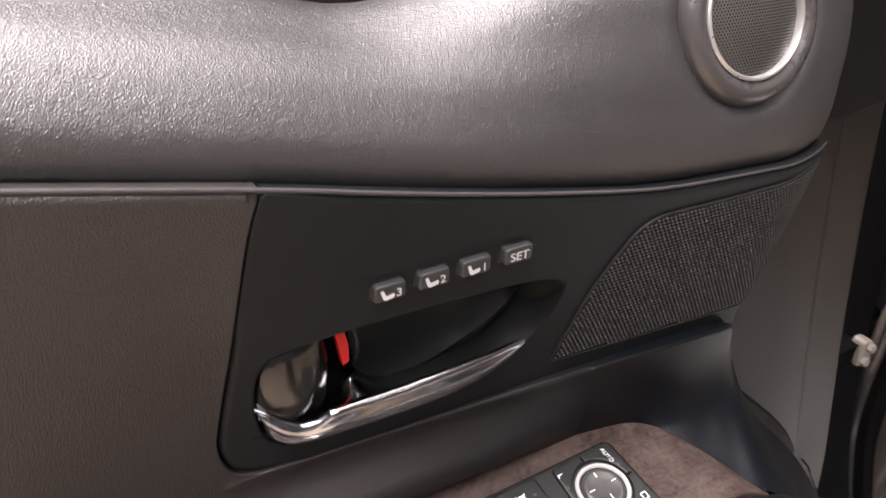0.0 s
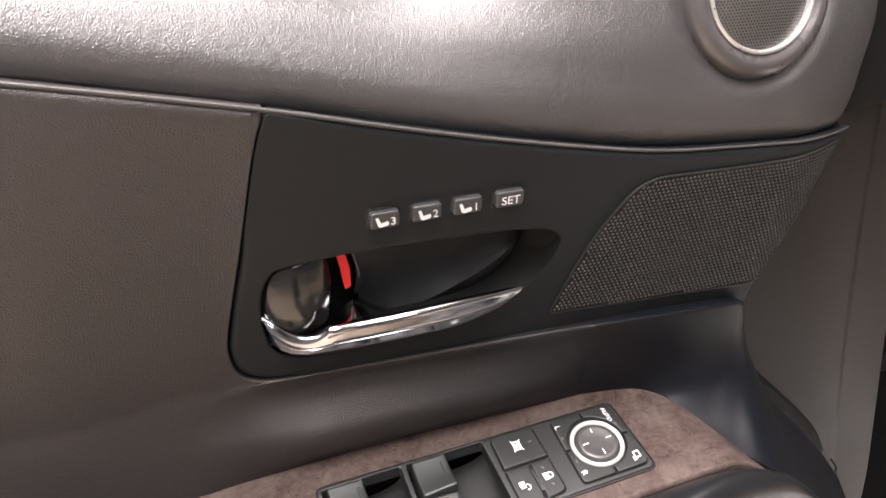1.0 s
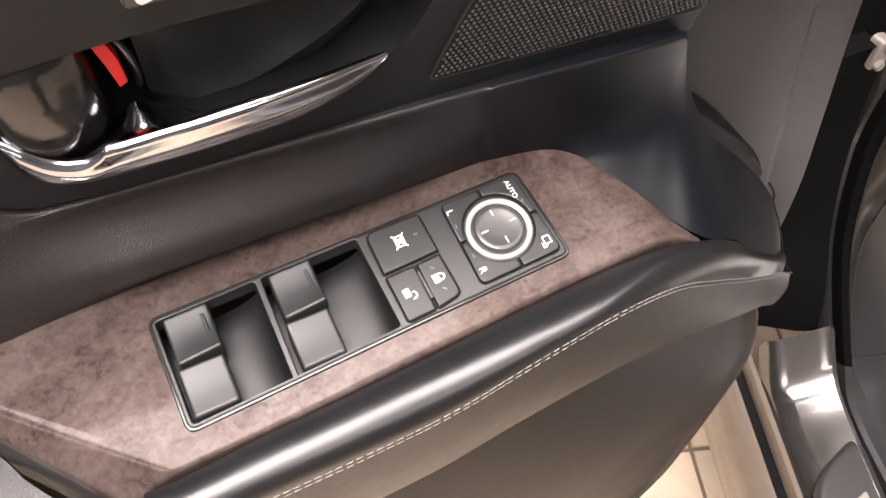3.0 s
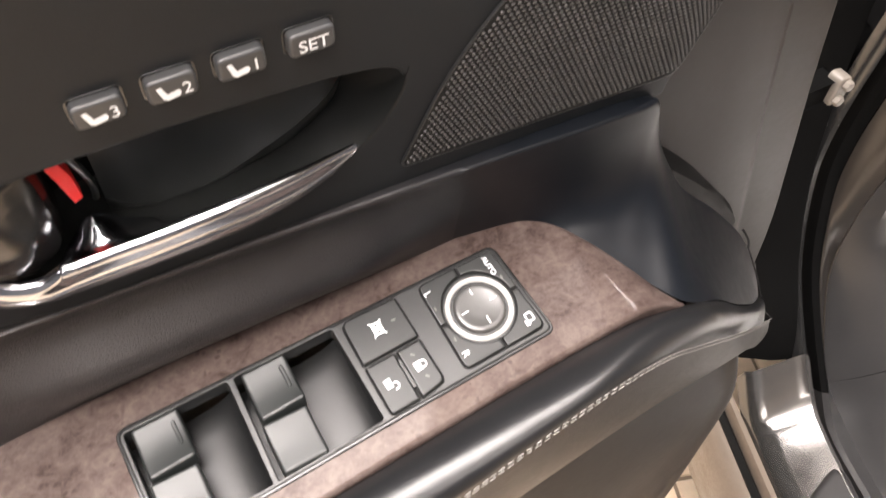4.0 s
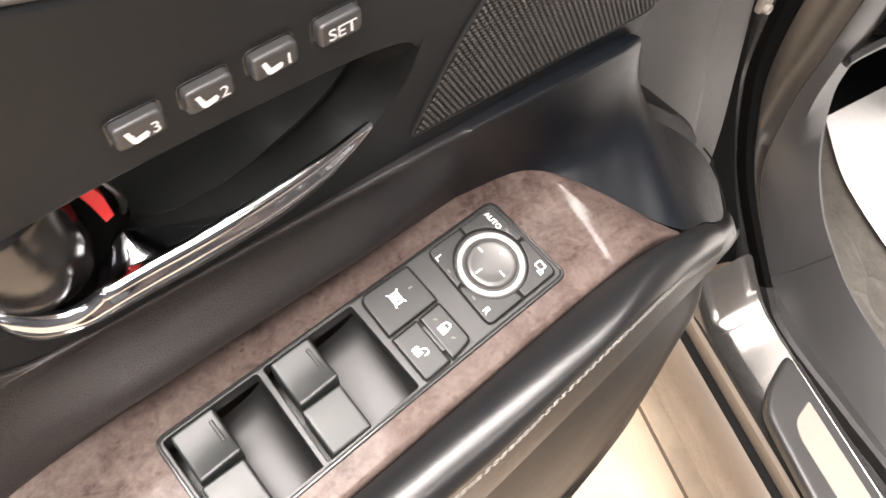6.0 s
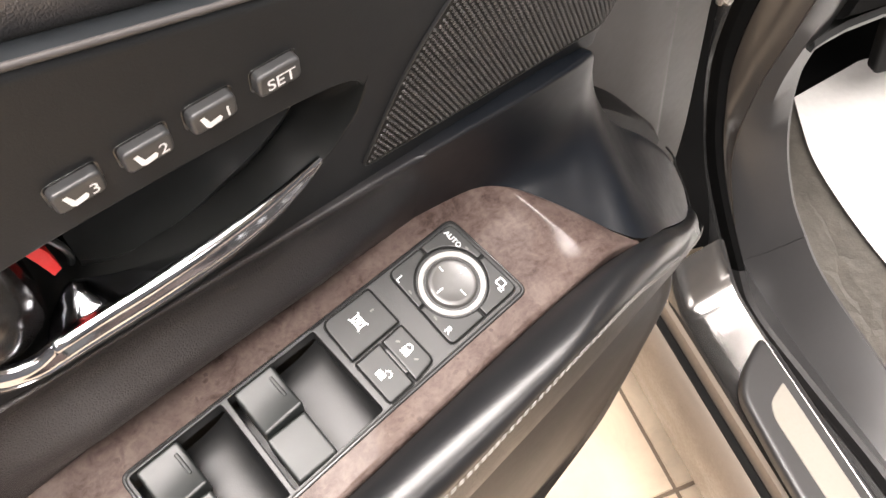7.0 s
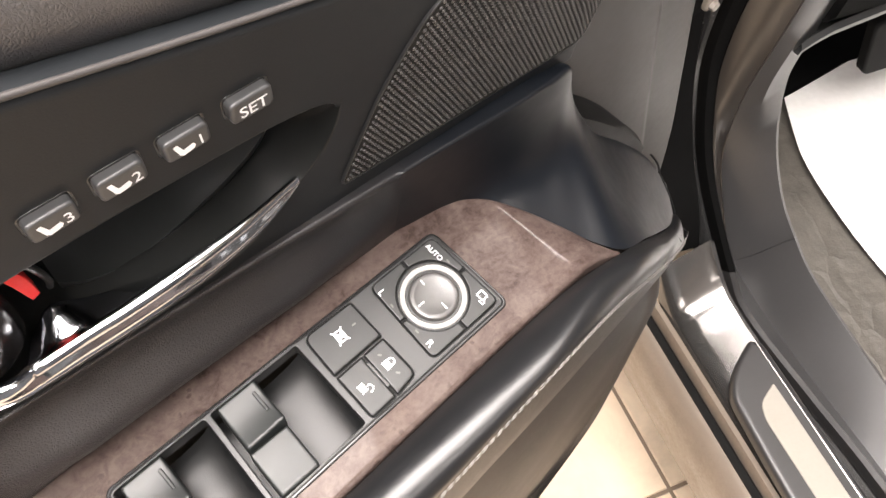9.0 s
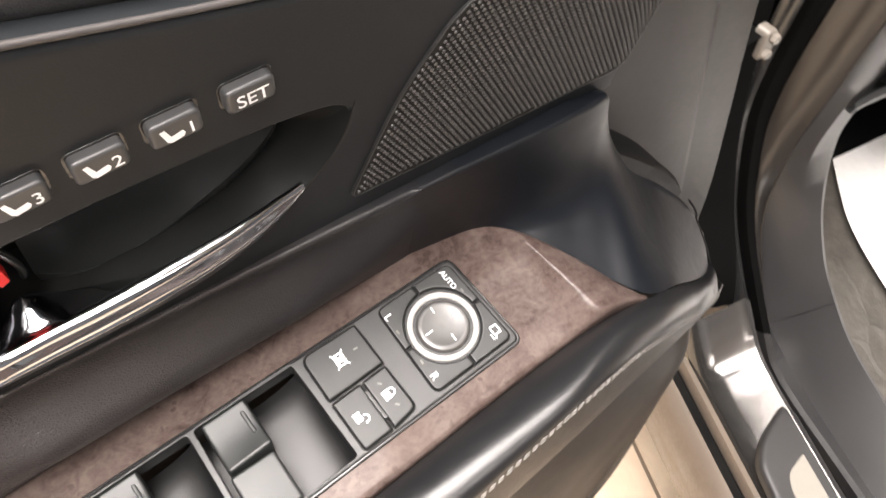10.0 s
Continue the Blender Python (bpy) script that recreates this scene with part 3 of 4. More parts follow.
def build_pad():
    rear = [(-18, -6), (-12, -3.2), (-9.0, 0.5), (-7.5, 6.5), (-8, 14), (-10.5, 20), (-15, 27), (-21, 34), (-29.5, 40), (-41, 45), (-58, 52), (-90, 62)]
    front = [(-18, -5.5), (-11, -2.2), (-7.2, 1.2), (-5, 6), (-4.5, 12), (-5, 20), (-7.5, 32), (-10.5, 46), (-16, 62), (-26, 85), (-48, 100), (-88, 106)]
    us = list(range(-400, -180, 20)) + list(range(-180, 70, 10)) + list(range(70, 190, 3)) + [192, 196, 200, 203, 206, 208]
    rows = []
    for u in us:
        f = min(1.0, max(0.0, (u + 60) / 150))
        f = f * f * (3 - 2 * f)
        wt = lerp(TOP, u)
        v0 = v_insert(u, wt)
        prof = [((1 - f) * a[0] + f * b[0], (1 - f) * a[1] + f * b[1]) for a, b in zip(rear, front)]
        tuck = 12 * max(0, (u - 192) / 16) ** 2
        row = []
        for dv, dw in spline(prof, 5):
            uu = u + max(0.0, (u - 150) / 58) * 0.38 * max(0.0, dw)
            q = math.hypot(uu - TWEETER[0], (wt + dw - TWEETER[1]) * 1.05)
            dish = 5.0 * max(0.0, min(1.0, (47 - q) / 7)) if dw > 5 else 0.0
            row.append(P(uu, v0 + dv - tuck - dish * dish / 5.0, wt + dw))
        rows.append(row)
    rows.append([q + Vector((0.001, 0.03, 0)) for q in rows[-1]])
    part("upper_pad", loft(rows), M_PAD, door, "soft charcoal grained vinyl upper door pad")


def build_grille():
    outline = rounded([(33.5, 69.2), (157.5, 63.6), (192, 141.5), (121, 140.8), (71, 141.8), (50, 112)], [4, 5, 2, 30, 14, 40], 10)
    g = part("speaker_grille", plate(outline, on_insert, 0.7, 2, 0.9, (), 1, 1, at_u(*range(150, 192, 6))), M_GRILLE_DARK, door, "black perforated speaker grille cloth")
    inner = offset(outline, -1.3)
    part("grille_rim", plate(offset(outline, 0.35), on_insert, 0.3, 1.4, 1.2, [offset(outline, -0.35)], 0.2, 1.0, at_u(*range(150, 192, 6))), M_SWITCH, g, "thin rim of the grille")

    verts, faces, pitch, j = [], [], 2.3, 0
    y = 63.0
    while y < 143:
        x = 32.0 + (j % 2) * pitch * 0.5
        while x < 194:
            if within(inner, x, y):
                b = len(verts)
                for r, h in ((0.80, 0.75), (0.62, 1.2), (0.30, 1.5)):
                    verts += [on_insert(x + r * math.cos(t), y + r * math.sin(t), h) for t in (i * math.pi / 3 for i in range(6))]
                faces += [(b + k + i, b + k + (i + 1) % 6, b + k + 6 + (i + 1) % 6, b + k + 6 + i) for k in (0, 6) for i in range(6)] + [tuple(range(b + 12, b + 18))]
            x += pitch
        y += pitch * 0.87
        j += 1
    me = bpy.data.meshes.new("weave")
    me.from_pydata([tuple(v) for v in verts], [], faces)
    me.polygons.foreach_set("use_smooth", [True] * len(me.polygons))
    me.materials.append(M_GRILLE)
    ob = new("weave", me)
    ob.parent = g
    tagged(ob, "fine raised weave of the speaker cloth", kind="stuff")


def build_tweeter():
    m = Matrix.Translation(P(TWEETER[0], -13.5, TWEETER[1])) @ Matrix(((1, 0, 0, 0), (0, 0.30, -0.954, 0), (0, 0.954, 0.30, 0), (0, 0, 0, 1)))
    k = 0.001
    bowl = part("tweeter", lathe([(x * k, h * k) for x, h in ((40, -9), (39, -4), (37.5, -0.4), (35.5, 1.8), (33.4, 2.8), (31.2, 2.6), (29.5, 1.6), (28, 0.6))], m, 64), M_FLANGE, door, "round tweeter with grey flange, satin ring and mesh")
    part("ring", lathe([(x * k, h * k) for x, h in ((28.2, -1), (28.2, 1.6), (27.5, 2.3), (26.7, 2.3), (26.2, 1.4), (26.0, -1.5))], m, 64), M_SATIN, bowl, "satin silver ring")
    dome = [(26.1, -1.2), (22, -0.2), (17, 0.7), (11, 1.3), (5, 1.7), (0.1, 1.8)]
    part("dome", lathe([(x * k, h * k) for x, h in dome], m), M_TWEET, bowl, "grey perforated metal mesh")
    verts, faces, pitch, j = [], [], 1.55, 0
    y = -25.0
    while y < 25:
        x = -26.0 + (j % 2) * pitch / 2
        while x < 26:
            q = math.hypot(x, y)
            if q < 25.2:
                h0 = lerp([(0, 1.8), (5, 1.7), (11, 1.3), (17, 0.7), (22, -0.2), (26.1, -1.2)], q)
                b, r = len(verts), 0.50
                for i in range(6):
                    t = i * math.pi / 3
                    verts.append(m @ Vector(((x + r * math.cos(t)) * k, (y + r * math.sin(t)) * k, (h0 + 0.06) * k)))
                faces.append(tuple(range(b, b + 6)))
            x += pitch
        y += pitch * 0.866
        j += 1
    me = bpy.data.meshes.new("perforation")
    me.from_pydata([tuple(v) for v in verts], [], faces)
    me.materials.append(M_GRILLE_DARK)
    ob = new("perforation", me)
    ob.parent = bowl
    tagged(ob, "dark round holes of the tweeter mesh", kind="stuff")


def build_handle():
    # deep glossy cup behind the lever, one smooth hollow
    FLOOR = [(-110, 82), (-86, 79), (-45, 79.4), (-3, 81), (12, 84.6), (19, 89), (24, 94), (30, 102), (34, 112), (35, 118)]
    CEIL = [(-110, 118), (-95, 124), (-71, 126), (-20, 127), (7, 126), (24, 123.5), (32, 120), (36, 118.2)]
    rows = []
    for i in range(40):
        u = -108 + 143 * i / 39
        lo, hi = lerp(FLOOR, u), lerp(CEIL, u)
        row = []
        for j in range(14):
            w = lo + (hi - lo) * j / 13
            near = min(w - lo, max(0.0, (35 - u)) * 0.8)
            row.append(on_insert(u, w, 0.2 - 27.0 * math.sin(min(1.0, near / lerp([(-2, 7), (22, 30)], u)) * math.pi / 2) - 2.0 * min(1.0, near / 4)))
        rows.append(row)
    bowl = part("handle_cup", loft(rows), M_HOLLOW, door, "gloss black recessed cup behind the handle, darkened for shade")
    # inner wall of the cup: a scoop that bulges towards the cabin at a soft lower fold
    fold = spline([(-60, 93), (-56, 88.5), (-52.6, 85.5), (-47.6, 82.8), (-42, 81.2), (-32, 82.2), (-22, 84.7), (-11, 89.7), (0, 95.3), (8, 101), (13.7, 106.5), (18.5, 115), (21, 126)], 4)
    rows = []
    for u, w in fold:
        hi = 128.5
        k = min(1.0, (hi - w) / 18)
        row = [on_insert(u - 0.4, w - 24, -21.0), on_insert(u - 0.2, w - 12, -17.0), on_insert(u, w - 5, -14.0), on_insert(u, w - 1.6, -12.4)]
        row += [on_insert(u + 0.3 * t, w + (hi - w) * t, -12.0 - 10.0 * k * math.sin(math.pi * 0.6 * t ** 0.9)) for t in (j / 14 for j in range(15))]
        rows.append(row)
    part("cup_wall", loft(rows), M_CUP, bowl, "satin black scooped inner wall of the cup")
    # lever: lower edge and bowed ridge stand proud of the insert; behind the ridge the top sinks into the cup
    LOW = spline([(-104, -5, 93), (-102, -3, 84.5), (-97, -1.5, 79.5), (-90, -0.9, 77), (-84, -0.5, 76.4), (-79, -0.3, 76.2), (-76, -0.2, 76.2), (-65, 0.2, 76.4), (-50, 0.8, 77), (-35, 0.5, 77.1), (-20, -0.8, 76.8), (-5, -2.2, 79), (8, -4.6, 82), (16, -5.8, 86.8)], 5)
    RIDGE = spline([(-106, -5, 98), (-101, -2.5, 95), (-95, -0.5, 90), (-89, 1, 87.2), (-84, 2.2, 87.4), (-79.5, 3.2, 90), (-76.5, 4, 91.6), (-65, 3.6, 91.6), (-50, 3.9, 92), (-35, 4, 92.8), (-20, 3, 92.9), (-5, 0.8, 92.3), (8, -3.0, 90.8), (17, -5.9, 89.6)], 5)
    BACK = [(-110, 92), (-95, 85), (-84, 84), (-77, 86), (-73, 88.5), (-70, 92), (-67.6, 95.6), (-65, 97), (-62.5, 95.6), (-59, 92.2), (-55, 88.5), (-46.7, 83.5), (-38, 79.5), (-28, 77.5), (-10, 78), (5, 81), (17, 87)]
    rows = []
    n = len(LOW)
    for i, (a, b) in enumerate(zip(LOW, RIDGE)):
        a, b = Vector(a), Vector(b)
        fat = 1.0 - 0.62 * max(0.0, (i / (n - 1) - 0.62) / 0.38) ** 2
        d = b - a
        tail = max(0.0, min(1.0, (b.x + 82) / 8))
        back_w = lerp(BACK, b.x)
        back_v = v_insert(b.x, back_w) - 4.0
        row = [Vector((a.x, v_insert(a.x, a.z) - 3, a.z - 3.2 * fat)), a + Vector((0, -3.6, -1.5)) * fat, a + Vector((0, -0.7, -0.4)) * fat, a + d * 0.12 + Vector((0, 0.9, 0)) * fat, a + d * 0.38 + Vector((0, 1.9, 0)) * fat, a + d * 0.44 + Vector((0, 2.1, 0)) * fat, a + d * 0.5 + Vector((0, 1.4, 0)) * fat,
               a + d * 0.72 + Vector((0, 0.9, 0)) * fat, b + Vector((0, 0.1, -2.0)) * fat, b + Vector((0, -0.7, -0.6)) * fat, b + Vector((0, -2.0, 0.1)) * fat, b + Vector((0, -3.4, 0.1)) * fat]
        last = row[-1]
        end = Vector((b.x, min(back_v, last.y - 1.0), back_w))
        sunk = Vector((b.x, last.y - 3, last.z - 5))
        for t in (0.2, 0.4, 0.6, 0.8, 1.0):
            top = Vector((b.x, last.y + (end.y - last.y) * t, last.z + (end.z - last.z) * t))
            row.append(top.lerp(last.lerp(sunk, t), 1 - tail))
        row.append(row[-1] + Vector((0, -1.2, -1.5)))
        row.append(row[-1] + Vector((0, -0.5, -6)))
        rows.append([P(*q) for q in spline([tuple(q) for q in row], 3)])
    tip, before = rows[-1], rows[-2]
    mid_tip = sum(tip, Vector()) / len(tip)
    ahead = (mid_tip - sum(before, Vector()) / len(before)).normalized()
    for k, go in ((0.86, 0.0007), (0.55, 0.0014), (0.04, 0.0018)):
        rows.append([mid_tip + (q - mid_tip) * k + ahead * go for q in tip])
    lever = part("door_handle", loft(rows), M_CHROME, door, "polished chrome inner door release lever")
    # lock knob and its red mark
    outline = spline([(-103, 119), (-93, 123.5), (-80, 125), (-73.5, 124), (-72, 112), (-72.5, 98), (-75, 85.5), (-84, 82.5), (-94, 84.5), (-103, 90), (-106.5, 103)], 4, True)

    def knob_place(u, w, h):
        dip = -11.0 * min(1.4, max(0.0, (u + 90) / 19)) ** 2 if u > -90 else -5.0 * ((u + 90) / 14) ** 2
        return on_insert(u, w, h + dip - 2.0 + 6.5 * math.sin(max(0.0, min(1.0, (w - 79) / 45)) ** 0.75 * math.pi))

    part("lock_knob", plate(outline, knob_place, 4.5, 16, 0, (), 1, 1, at_u(*range(-102, -70, 3)) + at_b(*range(88, 122, 5))), M_DARKCHROME, lever, "dark glossy lock knob")
    strip = [(-71.6, 124.2), (-67.8, 124.4), (-65.2, 114), (-64.8, 104), (-67.5, 102.5), (-69.2, 113)]
    part("lock_marker", plate(strip, lambda u, w, h: on_insert(u, w, h - 5.0), 0.3, 5, 0), M_RED, lever, "red unlocked marker")
    rib = [on_insert(*q) for q in ((-64.5, 125, -4), (-62, 115, -5), (-61.2, 105, -7), (-62, 97, -10))]
    part("cup_rib", tube(spline([tuple(q) for q in rib], 4), 0.0011), M_CUP, bowl)


def build_memory():
    for k, (u, w, words) in enumerate(((-51.9, 141.6, "3"), (-33.5, 142.2, "2"), (-15.3, 142.7, "1"), (4.0, 143.2, "SET"))):
        outline = rounded([(u - 6.5, w - 4.2), (u + 6.5, w - 3.8), (u + 6.5, w + 4.0), (u - 6.5, w + 3.6)], 2.0)

        def face(a, b, h, w=w):
            return on_insert(a, b, h + 0.06 * (w - b))

        btn = part("memory_button", plate(outline, face, 1.1, 6, 3.6, steps=5), M_BUTTON, door, "grey seat memory button with white legend")
        rim = rounded([(u - 7.3, w - 5.0), (u + 7.3, w - 4.6), (u + 7.3, w + 4.8), (u - 7.3, w + 4.4)], 2.4)
        part("button_well", plate(rim, on_insert, 0.2, 1, 0.12), M_GLOSS, btn)
        if words == "SET":
            part("legend", laid(text_mesh(words, 5.6), face, u + 0.3, w - 0.7, 2, 3.72), M_WHITE, btn, "white letters")
        else:
            seat = [(-4.3, 2.3), (-3.0, 2.5), (-1.9, -0.4), (1.1, 0.2), (1.6, -0.9), (1.0, -1.9), (-2.2, -2.5), (-3.2, -1.7)]
            part("legend", laid(joined(shapes([seat]), laid(text_mesh(words, 5.2), lambda a, b, h: Vector((a, b, h)), 3.4, -0.3)), face, u + 0.2, w - 0.7, 2, 3.72), M_WHITE, btn, "white seat symbol and number")


def build_switches():
    outer = rounded(PANEL_QUAD, 4)
    wells = [rounded([(-88.2, 2.8), (-47.4, 0.6), (-46.2, 43.6), (-86, 45.6)], 1.5), rounded([(-44.6, 0.4), (-3.0, -1.8), (0.2, 39.4), (-43.8, 43.2)], 1.5)]
    panel = part("switch_panel", plate(outer, on_switch, 1.0, 5, 1.2, wells, 0.5, 6), M_SWITCH, door, "black plastic window and mirror switch panel")
    part("panel_rim", plate(rounded(offset(PANEL_QUAD, 0.9), 4.6), on_switch, 0.5, 4, 0.7, [rounded(offset(PANEL_QUAD, -0.4), 4)], 0.1, 2), M_GLOSS, panel)
    for (x0, x1, a0, a1, b0, b1) in ((-88.8, -45.8, 2.2, 0.2, 46.2, 44.2), (-45.2, 0.4, -0.2, -2.4, 43.8, 40.0)):
        # scooped floor of the finger well
        rows = []
        for i in range(25):
            t = i / 24
            u = x0 + (x1 - x0) * t
            row = []
            for j in range(13):
                s = j / 12
                v = (a0 + (a1 - a0) * t) + ((b0 + (b1 - b0) * t) - (a0 + (a1 - a0) * t)) * s
                x = min(1.0, max(0.0, (t - 0.42) / 0.58))
                dip = -0.8 - 9.5 * math.sqrt(max(0.0, 1 - x ** 2.4)) - 2.5 * max(0.0, 1 - s * 5) ** 2
                row.append(on_switch(u, v, dip))
            rows.append(row)
        part("finger_well", loft(rows), M_WELL, panel, "scooped black finger well")
        xm = x0 + 3.2
        wide = 18.2
        for row_i in range(2):
            va = a0 + 0.8 if row_i == 0 else (a0 + b0) / 2 + 0.4
            vb = (a0 + b0) / 2 - 0.9 if row_i == 0 else b0 - 1.6
            slope = -0.06
            q = rounded([(xm, va), (xm + wide, va - 1.0), (xm + wide + 0.8, vb - 0.8), (xm + 0.8, vb)], 1.6)

            def cap(a, b, h, va=va, vb=vb, r=row_i, xm=xm, wide=wide):
                s = (b - va) / (vb - va)
                side = min(1.0, max(0.0, (a - xm) / wide))
                return on_switch(a, b, h + ((0.5 + 2.6 * side ** 1.5) * s ** 2 if r == 0 else 0.4 * (1 - s) - 1.2 * side * (1 - s) ** 2) - 0.9 * math.sin(math.pi * min(1, max(0, s))))

            c = part("window_switch", plate(q, cap, 1.3, 9, 2.2, (), 1, 1, at_b(*[va + (vb - va) * k / 6 for k in range(1, 6)])), M_KNOB, panel, "grey-black window switch cap")
            if row_i == 0:
                mark = rounded([(xm + wide - 4.0, va + 3.2), (xm + wide - 2.4, va + 3.1), (xm + wide - 1.9, va + 12.5), (xm + wide - 3.4, va + 12.6)], 0.8)
                part("ridge", plate(mark, cap, 0.5, 2, 2.8), M_KNOB, panel)
    # window lock and door locks
    lock = rounded([(1.0, -1.6), (25.4, -2.4), (26.8, 16.2), (1.8, 17.9)], [4, 1.5, 1, 1])
    def key_on(name, outline, top, label, r=0.9):
        key = part(name, plate(outline, on_switch, r, 4, top), M_KEY, panel, label)
        part("joint", plate(offset(outline, 0.55), on_switch, 0.1, 1, 1.3), M_RUBBER, key, "dark joint round the key")

    key_on("window_lock_button", lock, 2.6, "square window lock button")
    key_on("unlock_button", rounded([(2.0, 19.2), (14.9, 18.3), (16.0, 38.9), (3.4, 39.9)], [1, 1, 1, 2]), 2.4, "unlock button")
    key_on("lock_button", rounded([(15.9, 18.3), (26.6, 17.4), (28.2, 36.6), (17.0, 38.9)], [1, 1, 3, 1]), 2.4, "lock button")
    part("rocker_bar", plate(rounded([(14.5, 22), (15.9, 22), (17.0, 34.5), (15.4, 34.5)], 0.5), on_switch, 0.3, 2, 3.0), M_SWITCH, panel)
    win = [bar(-2.6, 1.8, 2.6, 1.8, 0.7), bar(-2.6, -1.8, 2.6, -1.8, 0.7), bar(-2.3, -1.8, -2.3, 1.8, 0.7), bar(2.3, -1.8, 2.3, 1.8, 0.7), bar(-3.2, 2.6, 3.2, -2.6, 0.6), bar(-3.2, -2.6, 3.2, 2.6, 0.6), bar(-1.2, 0.0, 1.2, 0.0, 0.5), bar(0, -1.4, 0, 1.4, 0.5)]
    part("legend", laid(shapes(win), on_switch, 13.3, 6.8, 88, 2.72, True), M_WHITE, panel, "white crossed window symbol")
    for cx, cy, shut in ((8.2, 28.6, 0), (21.8, 27.2, 1)):
        sym = [[(-1.9, 0.6), (1.9, 0.6), (1.9, -2.3), (-1.9, -2.3)]]
        ox = 0.0 if shut else 1.9
        for k in range(8):
            t0, t1 = math.pi * k / 8, math.pi * (k + 1) / 8
            sym.append(bar(ox + 1.4 * math.cos(t0), 1.3 + 1.4 * math.sin(t0), ox + 1.4 * math.cos(t1), 1.3 + 1.4 * math.sin(t1), 0.65))
        sym.append(bar(ox + 1.4, 0.5, ox + 1.4, 1.4, 0.65))
        if shut:
            sym.append(bar(-1.4, 0.5, -1.4, 1.4, 0.65))
        part("legend", laid(shapes(sym), on_switch, cx, cy, 84, 2.52, True), M_WHITE, panel, "white open padlock symbol" if not shut else "white closed padlock symbol")
    lens = [(20.6, 6.2, 0), (21.0, 22.4, 40), (22.4, 32.4, 40), (69.4, 8.4, 90), (37.9, 9.4, 90), (39.2, 24.0, 90)]
    for cx, cy, tr in lens:
        part("tell_tale", laid(shapes([rounded([(-0.95, -0.42), (0.95, -0.42), (0.95, 0.42), (-0.95, 0.42)], 0.4)]), on_switch, cx, cy, tr, 2.76), M_LENS, panel)
    # mirror block: four keys round the knob
    quad = [(35.2, -3.0), (71.6, -5.0), (76.0, 34.6), (37.0, 37.0)]
    cx, cy = 54.8, 15.8
    mids = [tuple((quad[i][k] + quad[(i + 1) % 4][k]) / 2 for k in (0, 1)) for i in range(4)]
    for i in range(4):
        corner, ma, mb = quad[i], mids[i], mids[i - 1]
        a0, a1 = math.atan2(ma[1] - cy, ma[0] - cx), math.atan2(mb[1] - cy, mb[0] - cx)
        while a1 - a0 > math.pi:
            a1 -= 2 * math.pi
        while a1 - a0 < -math.pi:
            a1 += 2 * math.pi
        arc = [(cx + 14.9 * math.cos(a0 + (a1 - a0) * k / 8), cy + 14.9 * math.sin(a0 + (a1 - a0) * k / 8)) for k in range(9)]
        key = [mb, corner, ma] + arc
        key = offset([(x, y) for x, y in key], -0.55)
        key = key[:1] + rounded([key[0], key[1], key[2]], 3.2)[6:12] + key[2:]
        key_on("mirror_key", key, 2.5, "corner key of the mirror switch", 0.6)

    def ring_m():
        c = on_switch(cx, cy, 0)
        x = (on_switch(cx + 1, cy, 0) - c).normalized()
        z = x.cross(on_switch(cx, cy - 1, 0) - c).normalized()
        y = z.cross(x)
        return Matrix(((x.x, y.x, z.x, c.x), (x.y, y.y, z.y, c.y), (x.z, y.z, z.z, c.z), (0, 0, 0, 1)))

    m, k = ring_m(), 0.001
    part("ring", lathe([(r * k, h * k) for r, h in ((14.3, 0.4), (14.2, 1.9), (13.9, 2.5), (13.3, 2.8), (12.7, 2.6), (12.2, 1.9), (11.9, 0.4))], m), M_RING, panel, "satin silver ring round the mirror knob")
    part("mirror_knob", lathe([(r * k, h * k) for r, h in ((11.7, -0.4), (11.2, 0.2), (10.8, 2.0), (10.2, 3.0), (9.4, 3.3), (8.2, 3.1), (6.0, 2.75), (3, 2.6), (0.05, 2.55))], m), M_CAP, panel, "round black mirror control knob")
    ticks = [bar(5.2 * math.cos(t), 5.2 * math.sin(t), 8.4 * math.cos(t), 8.4 * math.sin(t), 0.6) for t in (radians(d) for d in (0, 90, 180, 270))]
    part("legend", laid(shapes(ticks), on_switch, cx, cy, -4, 3.2), M_WHITE, panel, "four white direction marks")
    part("legend", laid(text_mesh("AUTO", 3.2), on_switch, 67.1, 1.8, 84, 2.62, True), M_WHITE, panel, "white letters")
    part("legend", laid(text_mesh("L", 4.4), on_switch, 38.0, 2.4, 86, 2.62, True), M_WHITE, panel, "white letter")
    part("legend", laid(text_mesh("R", 4.4), on_switch, 40.2, 31.0, 86, 2.62, True), M_WHITE, panel, "white letter")
    fold = [bar(-2.2, 1.8, 1.2, 1.8, 0.6), bar(-2.2, -1.2, 1.2, -1.2, 0.6), bar(-2.2, -1.2, -2.2, 1.8, 0.6), bar(1.2, -1.2, 1.2, 1.8, 0.6), bar(1.2, -0.2, 2.6, -1.6, 0.6), bar(0.2, -2.4, 2.6, -2.4, 0.6)]
    part("legend", laid(shapes(fold), on_switch, 70.8, 29.0, 86, 2.62, True), M_WHITE, panel, "white folding mirror symbol")


